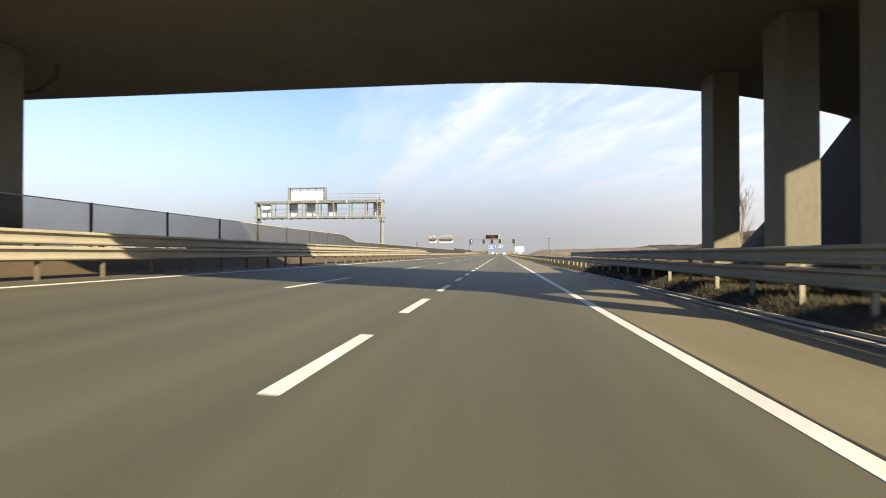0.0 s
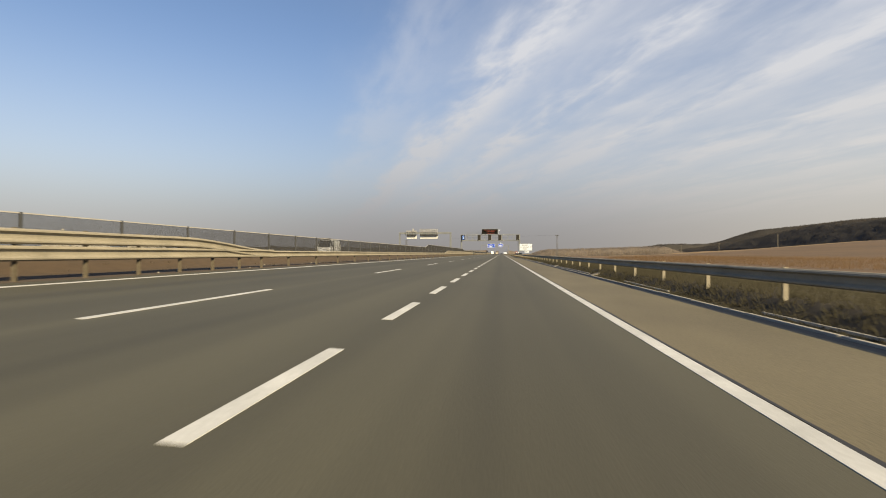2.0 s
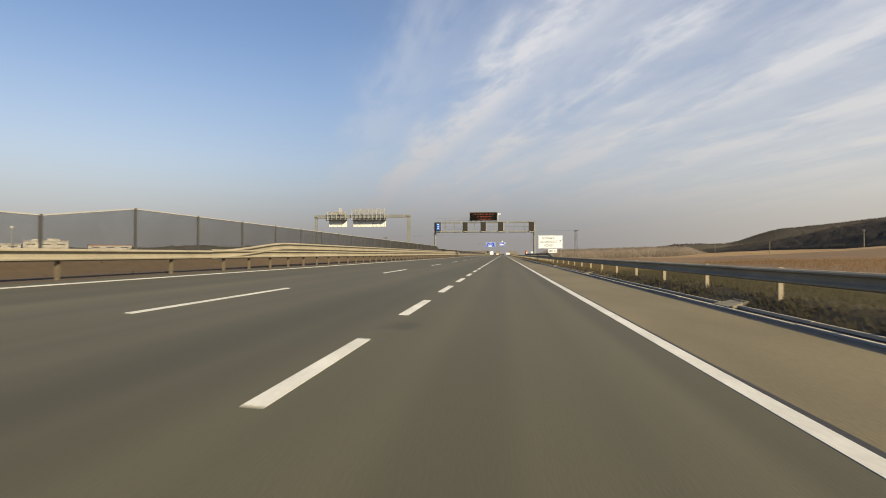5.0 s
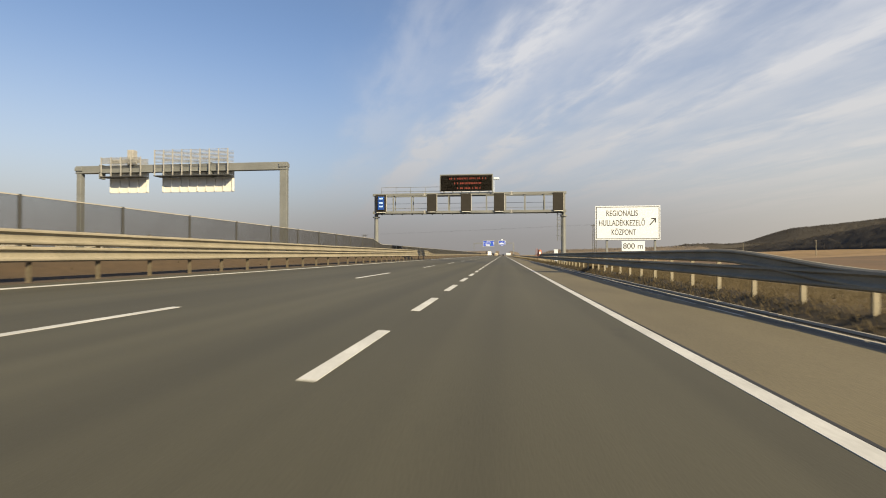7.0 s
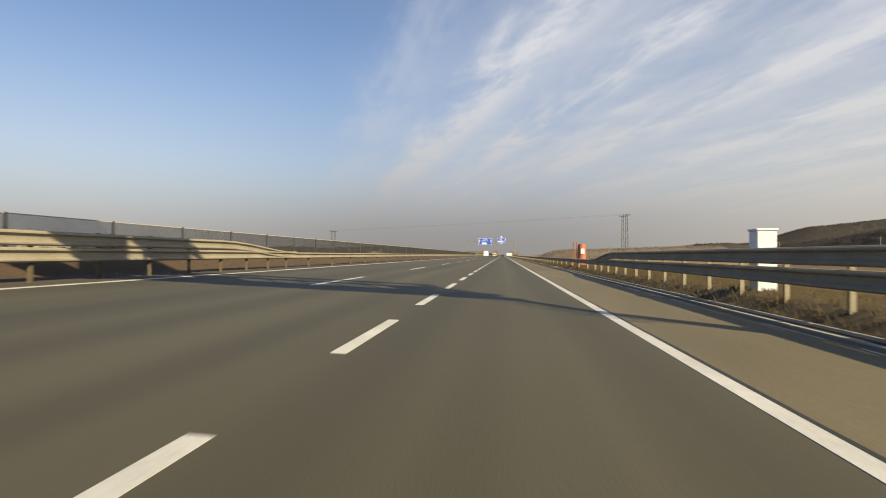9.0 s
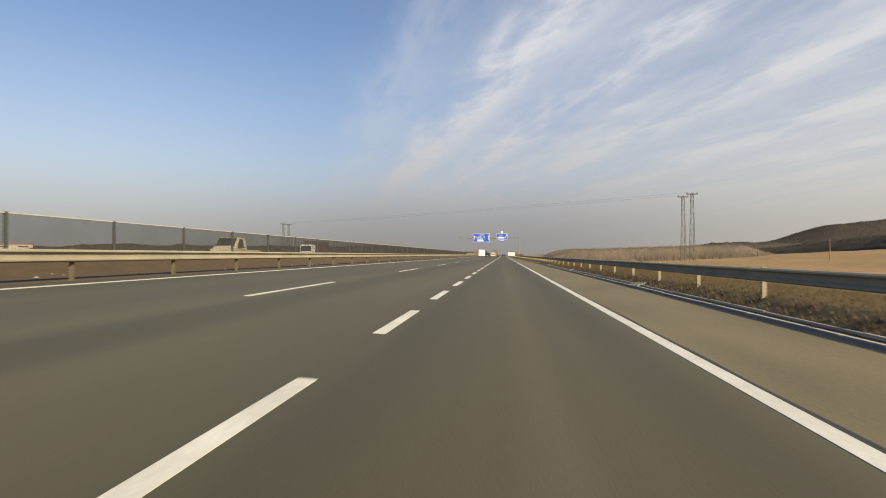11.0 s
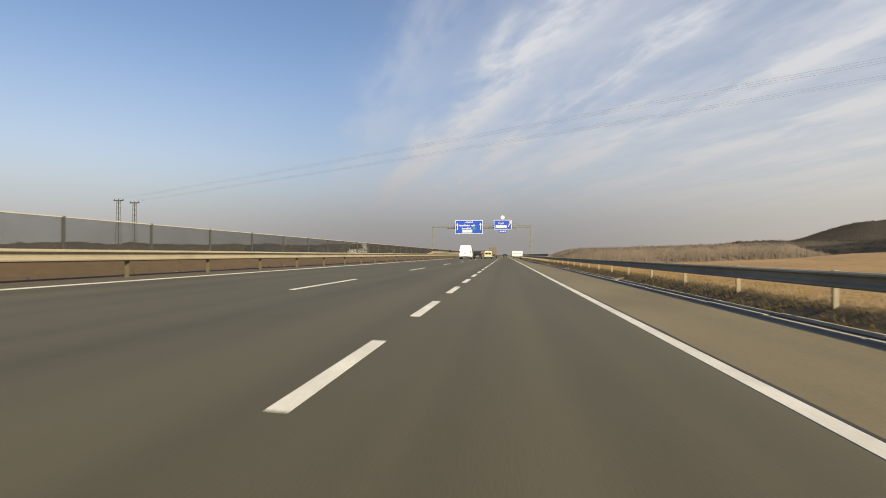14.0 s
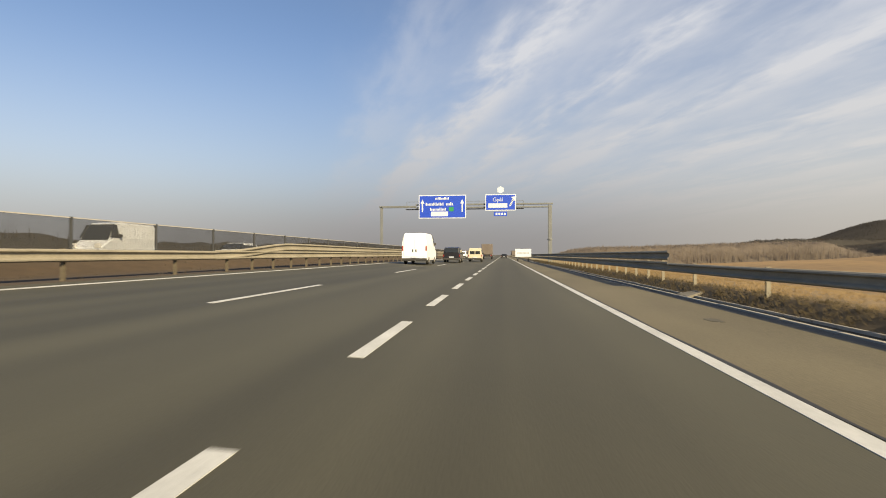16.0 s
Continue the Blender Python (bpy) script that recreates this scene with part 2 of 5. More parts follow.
def sweep(bm, prof, y0, y1, steps=1, dx=lambda y: 0.0, dz=lambda y: 0.0, closed=True):
    """A profile of (x, z) drawn along y."""
    rows = []
    for i in range(steps + 1):
        y = y0 + (y1 - y0) * i / steps
        rows.append([bm.verts.new((x + dx(y), y, z + dz(y))) for x, z in prof])
    n = len(prof)
    for a, b in zip(rows, rows[1:]):
        for k in range(n if closed else n - 1):
            bm.faces.new((a[k], a[(k + 1) % n], b[(k + 1) % n], b[k]))
    if closed:
        bm.faces.new(rows[0])
        bm.faces.new(rows[-1][::-1])
    return bm


def empty(name, x=0, y=0, z=0, rz=0):
    ob = new(name)
    ob.empty_display_size = 0.3
    ob.matrix_basis = pose(x, y, z, 0, 0, rz)
    return ob


def lettering(text, size, mat, parent, x, z, y=-0.012, align="CENTER", name="lettering", width=None):
    cu = bpy.data.curves.new(name, "FONT")
    cu.body, cu.size, cu.align_x, cu.align_y = text, size, align, "CENTER"
    cu.extrude = 0.002
    tmp = bpy.data.objects.new(name, cu)
    me = bpy.data.meshes.new_from_object(tmp)
    bpy.data.objects.remove(tmp)
    me.materials.clear()
    me.materials.append(mat)
    ob = new(name, me)
    ob.parent = parent
    ob.matrix_basis = pose(x, y, z, 90, 0, 0)
    if width:
        w = max(v.co.x for v in me.vertices) - min(v.co.x for v in me.vertices)
        for v in me.vertices:
            v.co.x *= width / w
    return ob


# ---- ground and road ----
XL, XR = -9.75, 2.1                   # the carriageway's painted edges
LANES = (-1.83, -5.58)                # the broken lines
Y0, Y1 = -60.0, 1500.0


def road_z(x):
    return -0.05 * max(min(x, 2.0), -10.4) if x < 2.0 else -0.10 - 0.004 * (x - 2.0)


def smooth01(a, b, v):
    t = min(1.0, max(0.0, (v - a) / (b - a)))
    return t * t * (3 - 2 * t)


def land_z(x, y):
    """The height of the open land."""
    if x < -10.4:
        return 0.50 + 0.06 * smooth01(-11.0, -12.3, x) + 0.42 * smooth01(-12.5, -13.3, x) * (1 - smooth01(-15.2, -16.6, x)) - 0.06 * smooth01(-15.2, -16.6, x) - 1.2 * smooth01(-36, -46, x)
    if x < 5.2:
        return road_z(x) - 0.06
    z = -0.14 + 0.38 * smooth01(5.3, 6.1, x) - 1.04 * smooth01(7.5, 13.0, x)
    z += 0.7 * smooth01(13, 60, x) + (11.5 - 7.0 * smooth01(300, 500, y)) * smooth01(50, 260, x) - 7.0 * smooth01(16, 50, x) * max(smooth01(330, 480, y) * (1 - smooth01(150, 255, x)), smooth01(680, 820, y) * (1 - smooth01(255, 310, x)))
    hill = smooth01(258, 312, x) * smooth01(150, 330, y) * (1 - smooth01(560, 960, y))
    z += hill * (20 + 7 * noise.noise((x * 0.01, y * 0.006, 0.3)) + 5 * smooth01(345, 420, x))
    top = 18 * smooth01(452, 486, x) + 31 * smooth01(474, 605, x) + 22 * smooth01(600, 860, x)
    z += top * smooth01(1120, 1290, y) * (1 - smooth01(1310, 1480, y))
    if x > 20:
        z += 0.35 * noise.noise((x * 0.05, y * 0.04, 1.7)) * smooth01(20, 40, x)
    return z


def build_ground():
    xs = [-4500, -2500, -1200, -600, -300, -150, -90, -60, -46, -41, -36, -30, -20, -16.6, -16, -15.2, -14, -13.3, -13.1, -12.9, -12.7, -12.5, -12.0, -11.5, -10.96, -10.42, -10.38, -6, -2, 0, 2, 4, 5.2,
          5.3, 5.5, 5.7, 5.9, 6.2, 7.0, 7.5, 8.5, 9.5, 10.5, 11.5, 13, 16, 20, 26, 34, 44, 56, 70, 90, 115, 145, 180, 220, 238, 255, 266, 285,
          295, 305, 315, 325, 335, 345, 365, 390, 430, 450, 470, 490, 520, 550, 580, 610, 650, 700, 760, 860, 1000, 1200, 2500, 4500]
    ys = [-2500, -900, -300, -120, -60] + list(range(-40, 1200, 20)) + [1220, 1240, 1260, 1280, 1300, 1350, 1500, 1800, 2500, 4800]
    bm = bmesh.new()

    def point(x, y):
        """A grid point, moved a little so that the edges of verge and fields run unevenly."""
        px = x + (1.7 * noise.noise((y * 0.045, x * 0.1, 4.0)) if 18 < x < 60 else 0.0)
        py = y + (6.0 * noise.noise((x * 0.07, y * 0.011, 8.0)) if x > 5.5 and -60 < y < 1200 else 0.0)
        return px, py, land_z(px, py)
    rows = [[bm.verts.new(point(x, y)) for x in xs] for y in ys]
    for a, b, y0, y1 in zip(rows, rows[1:], ys, ys[1:]):
        for k in range(len(xs) - 1):
            f = bm.faces.new((a[k], a[k + 1], b[k + 1], b[k]))
            xm, ym = (xs[k] + xs[k + 1]) / 2, (y0 + y1) / 2
            f.material_index = (4 if 26 < xm < 238 and ym < 330 else 1) if (xm > 26 or xm < -41) else (3 if -16.6 < xm < -10.3 else 0)
            if xm > 262:
                f.material_index = 2
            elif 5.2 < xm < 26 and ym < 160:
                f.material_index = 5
            elif 5.9 < xm < 26 and ym > 360:
                f.material_index = 6
    ob = part("ground", bm, [M["grass"], M["field"], M["hill_ground"], M["soil"], M["field_brown"], M["grass_dark"], M["stubble_ground"]], smooth=True)
    tagged(ob, "dry winter verge grass and stubble fields rising to a hill", "ground", kind="structure")


def strip(name, x0, x1, z0, z1, mat, label, lift=0.0, thick=0.05, y0=Y0, y1=Y1, cat="road"):
    bm = bmesh.new()
    sweep(bm, [(x0, z0 + lift), (x1, z1 + lift), (x1, z1 + lift - thick), (x0, z0 + lift - thick)], y0, y1)
    ob = part(name, bm, mat)
    return tagged(ob, label, cat, kind="structure")


build_ground()
strip("road", -10.4, 2.0, road_z(-10.4), road_z(2.0), M["asphalt"], "grey-brown asphalt carriageway with three lanes")
strip("road_shoulder", 2.0, 4.75, road_z(2.0), road_z(4.75), M["shoulder"], "sandy worn asphalt hard shoulder beside the lane")
strip("gutter", 4.75, 5.3, road_z(4.75), -0.15, M["gutter"], "dark asphalt drainage gutter along the shoulder", cat="gutter")
strip("opposite_road", -32.5, -18.0, 0.51, 0.55, M["asphalt_old"], "asphalt of the opposite carriageway behind the fence", lift=0.03)
strip("median_strip", -10.95, -10.4, 0.507, 0.522, M["soil"], "dusty soil strip under the median guard rail", cat="verge")


def line(name, x, w, y0, y1, label):
    bm = bmesh.new()
    a, b = x - w / 2, x + w / 2
    sweep(bm, [(a, road_z(a) + 0.006), (b, road_z(b) + 0.006), (b, road_z(b) - 0.002), (a, road_z(a) - 0.002)], y0, y1)
    return tagged(part(name, bm, M["paint"]), label, "road marking", kind="structure")


line("edge_line", XR, 0.20, Y0, Y1, "solid white edge line along the shoulder")
line("median_edge_line", XL, 0.16, Y0, Y1, "solid white edge line along the median")


def tar_seam():
    """A wavering line of tar along the joint between the lane and the shoulder."""
    rnd = random.Random(8)
    bm = bmesh.new()
    rows, y = [], -20.0
    while y < 480:
        x, w = 2.235 + rnd.uniform(-0.012, 0.012), rnd.uniform(0.012, 0.045)
        rows.append([bm.verts.new((px, y, road_z(px) + dz)) for px, dz in ((x - w, 0.001), (x - w, 0.0045), (x + w, 0.0045), (x + w, 0.001))])
        y += 1.3
    for r, q in zip(rows, rows[1:]):
        for k in range(3):
            bm.faces.new((r[k], r[k + 1], q[k + 1], q[k]))
    tagged(part("road_seam", bm, M["tar"]), "dark tar seam between lane and shoulder", "road seam", kind="structure")


tar_seam()
DASHES = ((LANES[0], 0.17, -24.98, 2.83, 5.35), (LANES[1], 0.13, -21.45, 5.6, 16.05))


def build_dashes():
    for x, w, y, ln, cycle in DASHES:
        a, b = x - w / 2, x + w / 2
        bm = bmesh.new()
        sweep(bm, [(a, road_z(a) + 0.006), (b, road_z(b) + 0.006), (b, road_z(b) - 0.002), (a, road_z(a) - 0.002)], 0, ln)
        me = mesh_of(bm, "lane_dash", M["paint"])
        holder = tagged(empty("lane_line"), "broken white lane line painted on the asphalt", "road marking", kind="structure")
        while y < 900:
            part("dash", me, None, holder, at=(0, y, 0))
            y += cycle


build_dashes()


def build_kerbs():
    """Two thin rows of kerb stones with a drainage channel between them, its shade painted dark."""
    random.seed(2)
    strip("drain_channel", 5.165, 5.38, -0.127, -0.125, M["channel"], "drainage channel between two thin kerbs, its shade painted near-black", thick=0.03, cat="gutter")
    for x, top, half, name, label in ((5.115, -0.098, 0.048, "kerb", "thin pale concrete kerb along the gutter"), (5.415, -0.06, 0.034, "rear_kerb", "thin pale concrete kerb at the verge")):
        bm = bmesh.new()
        box(bm, -half, half, 0.0, 2.975, -0.18, 0.0, 0.008)
        stone = mesh_of(bm, "kerb_stone", M["kerb"])
        row = tagged(empty(name), label, "kerb", kind="structure")
        y = -20.0
        while y < 560:
            if name == "rear_kerb" and 44 < y < 84 and random.random() < 0.6:
                y += 3.0          # buried under washed-down soil
                continue
            part("kerb_stone", stone, None, row, at=(x + random.uniform(-0.008, 0.008), y, top + random.uniform(-0.010, 0.008)))
            y += 3.0
    bm = bmesh.new()
    box(bm, -0.03, 0.03, 0.0, 1.9, -0.05, 0.01, 0.004)
    lip = mesh_of(bm, "gutter_lip", M["kerb"])
    row = tagged(empty("gutter_edge"), "thin pale concrete edging between shoulder and gutter", "kerb", kind="structure")
    for a, b in ((-20, 44), (196, 274), (440, 540)):
        y = a
        while y < b:
            part("edging_stone", lip, None, row, at=(4.72, y, -0.118 + random.uniform(-0.006, 0.006)))
            y += 2.6


# The shade between the kerbs is put into this near-black base colour.
M["channel"] = material("channel_shade", (0.014, 0.013, 0.012), 0.9, vary=0.4, scale=2.0, fine=20, bump=0.3)
build_kerbs()


def build_drains():
    """Concrete aprons that lead water from the gutter through the kerb, at even steps."""
    d = tagged(empty("drain_chute", 5.3, 83.0, -0.1), "pale concrete drain chute through the kerb", "drain", "drain chutes")
    bm = bmesh.new()
    vs = [bm.verts.new(p) for p in ((-0.15, -0.48, 0.012), (0.28, -0.36, 0.13), (0.28, 0.36, 0.13), (-0.15, 0.48, 0.012))]
    lo = [bm.verts.new((v.co.x, v.co.y, v.co.z - 0.16)) for v in vs]
    bm.faces.new(vs)
    bm.faces.new(lo[::-1])
    for k in range(4):
        bm.faces.new((vs[k], lo[k], lo[(k + 1) % 4], vs[(k + 1) % 4]))
    part("slab", bm, M["apron"], d)
    bm = bmesh.new()
    box(bm, 0.26, 0.33, -0.36, 0.36, 0.0, 0.145, 0.012)
    part("sill", bm, M["apron"], d)
    for k in [*range(5, 10), *range(14, 22)]:
        copy_thing(d, pose(5.3, 20.75 * k, -0.1))


def tar_patches():
    """Small dark repairs in the shoulder's asphalt."""
    rnd = random.Random(21)
    for x, y, rx, ry in ((3.7, 429.6, 0.16, 0.36), (3.75, 413.8, 0.15, 0.34), (3.3, 121.6, 0.14, 0.36)):
        bm = bmesh.new()
        ring = []
        for k in range(14):
            a, q = k * math.tau / 14, rnd.uniform(0.65, 1.1)
            ring.append((x + math.cos(a) * rx * q, y + math.sin(a) * ry * q))
        top = [bm.verts.new((px, py, road_z(px) + 0.005)) for px, py in ring]
        low = [bm.verts.new((px, py, road_z(px) - 0.01)) for px, py in ring]
        bm.faces.new(top)
        bm.faces.new(low[::-1])
        for k in range(14):
            bm.faces.new((top[k], low[k], low[(k + 1) % 14], top[(k + 1) % 14]))
        tagged(part("road_patch", bm, M["tar_patch"]), "dark tar repair patch in the shoulder asphalt", "road patch", kind="structure")


M["tar_patch"] = material("tar_patch", (0.060, 0.055, 0.042), 0.8, vary=0.3, scale=3.0, fine=30)
M["apron"] = material("pale_apron_concrete", (0.15, 0.14, 0.12), 0.9, vary=0.25, scale=1.5, fine=20, bump=0.3)
build_drains()
tar_patches()


# ---- guard rails ----
W_PROFILE = [(0.0, 0.158), (0.04, 0.154), (0.085, 0.125), (0.09, 0.095), (0.012, 0.055), (0.006, 0.0), (0.012, -0.045), (0.09, -0.095),
             (0.085, -0.125), (0.04, -0.154), (0.0, -0.158)]


def w_profile(side, x, z, k=1.0):
    out = [(x + side * px, z + pz * k) for px, pz in W_PROFILE]
    back = [(x + side * (px - 0.006), z + pz * k) for px, pz in reversed(W_PROFILE)]
    return out + back


def post_mesh(height, mat, name="post"):
    bm = bmesh.new()
    box(bm, -0.05, 0.05, -0.03, -0.024, -0.3, height)
    box(bm, -0.05, 0.05, 0.024, 0.03, -0.3, height)
    box(bm, -0.004, 0.004, -0.024, 0.024, -0.3, height)
    box(bm, -0.05, 0.05, -0.035, 0.035, height - 0.02, height, 0)
    return mesh_of(bm, name, mat)


POST_LOW, POST_HIGH = post_mesh(0.78, M["steel"]), post_mesh(1.22, M["steel"])
DULL_LOW, DULL_HIGH = post_mesh(0.78, M["post_steel"]), post_mesh(1.22, M["post_steel"])


def guard_rail(x, side, y0, y1, base, high, label, spacing=4.0, group="", ends=(0, 0)):
    """A run of W-beam rail; side is the way that its face looks. high: with a second beam above. ends: sloping ends of the upper beam."""
    rail = empty("guard_rail", x, y0, base)
    tagged(rail, label, "guard rail", group)
    n = max(1, round((y1 - y0) / 8.0))
    median = side > 0
    zs = ([0.622, 1.016] if median else [0.625, 1.04]) if high else [0.60]
    grow = (1.14, 1.14) if high else (1.0, 1.0)
    low_post, high_post = (DULL_LOW, DULL_HIGH) if median else (POST_LOW, POST_HIGH)
    for k, z in enumerate(zs):
        for i in range(n):
            a, b = (y1 - y0) * i / n, (y1 - y0) * (i + 1) / n
            bm = bmesh.new()

            def drop(y, z=z, k=k):
                if k == 0:
                    return 0.0
                d = 0.0
                if ends[0]:
                    d -= 0.42 * (1 - smooth01(0, 7, y))
                if ends[1]:
                    d -= 0.42 * smooth01(y1 - y0 - 7, y1 - y0, y)
                return d
            sweep(bm, w_profile(side, side * 0.05, z + 0.004 * (i % 2), grow[k]), a, b, 8 if (k and any(ends)) else 1, dz=drop)
            part("beam", bm, M["steel"], rail)
    m = int((y1 - y0) / (spacing / (2 if high else 1)))
    for i in range(m):
        y = (i + 0.5) * (y1 - y0) / m
        near = (ends[0] and y < 6) or (ends[1] and y > y1 - y0 - 6)
        part("post", high_post if high and not near else low_post, None, rail, at=(-side * 0.02, y, 0))
    return rail


def rail_series(x, side, base, plan, label, group):
    for y0, y1, high, ends in plan:
        if high:
            guard_rail(x, side, y0, y1, base, True, label + ", two beams high", group=group, ends=ends)
        else:
            y = y0
            while y < y1 - 1:
                e = min(y1, y + 48)
                guard_rail(x, side, y, e, base, False, label, group=group)
                y = e


XRR, XLR = 5.85, -11.0
RIGHT_PLAN = [(-40, 42, True, (0, 0)), (42, 193, False, (0, 0)), (193, 272, True, (1, 1)), (272, 439, False, (0, 0)), (439, 540, True, (0, 0)),
              (540, 860, False, (0, 0))]
LEFT_PLAN = [(-40, 76, True, (0, 1)), (76, 150, False, (0, 0)), (150, 263, True, (1, 1)), (263, 437, False, (0, 0)), (437, 560, True, (1, 0)),
             (560, 860, False, (0, 0))]
rail_series(XRR, -1, 0.09, RIGHT_PLAN, "grey galvanised guard rail on posts along the shoulder", "shoulder guard rails")
rail_series(XLR, 1, 0.53, LEFT_PLAN, "sunlit galvanised guard rail along the median", "median guard rails")
rail_series(-17.6, -1, 0.5, [(-40, 700, False, (0, 0))], "galvanised guard rail of the opposite carriageway", "far guard rails")


# ---- median fence ----
def mesh_material():
    mt = bpy.data.materials.new("fence_netting")
    mt.use_nodes = True
    nt = mt.node_tree
    N, L = nt.nodes.new, nt.links.new
    b = nt.nodes["Principled BSDF"]
    b.inputs["Base Color"].default_value = (0.034, 0.035, 0.038, 1)
    b.inputs["Roughness"].default_value = 0.7
    tr, mx = N("ShaderNodeBsdfTransparent"), N("ShaderNodeMixShader")
    n = N("ShaderNodeTexNoise")
    tc = N("ShaderNodeTexCoord")
    L(tc.outputs["Object"], n.inputs["Vector"])
    n.inputs["Scale"].default_value = 0.8
    mr = N("ShaderNodeMapRange")
    L(n.outputs[0], mr.inputs[0])
    mr.inputs[3].default_value, mr.inputs[4].default_value = 0.24, 0.35
    L(mr.outputs[0], mx.inputs[0])
    L(tr.outputs[0], mx.inputs[1])
    L(b.outputs[0], mx.inputs[2])
    L(mx.outputs[0], nt.nodes["Material Output"].inputs[0])
    return mt


M["netting"] = mesh_material()
M["net_cord"] = material("net_cord", (0.030, 0.031, 0.034), 0.8, vary=0.2)
# Pale tone imitates a bright highlight line along the net's top edge.
M["net_rail"] = material("net_top_cable", (0.33, 0.32, 0.30), 0.7, vary=0.2)
XF, FENCE_BASE = -14.0, 0.92


def fence_run(y, count, h, net_mesh, post, rail):
    f = tagged(empty("median_fence", XF, y, FENCE_BASE), "tall grey glare netting fence on dark posts", "fence", "median fence runs")
    for k in range(count):
        part("post", post, None, f, at=(0, 4 * k, 0))
        part("net_panel", net_mesh, None, f, at=(0, 4 * k + 0.05, 0))
        part("top_rail", rail, None, f, at=(0, 4 * k + 0.05, 0))


def fence_meshes(h, h2=None):
    """Net, post and top rail of one bay. The net has a woven sheet and fine upright cords, which close it where it is seen along its length."""
    h2 = h if h2 is None else h2
    bm = bmesh.new()
    box(bm, -0.04, 0.04, -0.035, 0.035, -0.2, h + 0.03, 0.008)
    post = mesh_of(bm, "post", M["fence_post"])
    net, rail = bmesh.new(), bmesh.new()
    for target, lo, hi, w in ((net, (0.03, 0.03), (h - 0.02, h2 - 0.02), 0.006), (rail, (h - 0.018, h2 - 0.018), (h + 0.015, h2 + 0.015), 0.02)):
        ring = [[target.verts.new((dx, yy, z)) for dx, z in ((-w, zl), (w, zl), (w, zh), (-w, zh))]
                for yy, zl, zh in ((0.0, lo[0], hi[0]), (3.9, lo[1], hi[1]))]
        for q in range(4):
            target.faces.new((ring[0][q], ring[0][(q + 1) % 4], ring[1][(q + 1) % 4], ring[1][q]))
        target.faces.new(ring[0][::-1])
        target.faces.new(ring[1])
    for k in range(1, 130):
        y = 0.03 * k
        top = h - 0.02 + (h2 - h) * y / 3.9
        f = net.faces.new([net.verts.new(p) for p in ((-0.003, y, 0.03), (0.003, y, 0.03), (0.003, y, top), (-0.003, y, top))])
        f.material_index = 1
    return mesh_of(net, "net_panel", [M["netting"], M["net_cord"]]), post, mesh_of(rail, "top_rail", M["net_rail"])


def build_fence():
    tall, low = fence_meshes(1.95), fence_meshes(1.42)
    fall, rise = fence_meshes(1.95, 1.42), fence_meshes(1.42, 1.95)
    for y0, y1, kind in ((-42, 42, tall), (46, 146, low), (150, 238, tall), (242, 802, low)):
        y = y0
        while y < y1 - 1:
            n = min(10, int((y1 - y0 - (y - y0)) / 4))
            fence_run(y, n, 0, *kind)
            y += 4 * n
    fence_run(42, 1, 0, *fall)
    fence_run(146, 1, 0, *rise)
    fence_run(238, 1, 0, *fall)


build_fence()


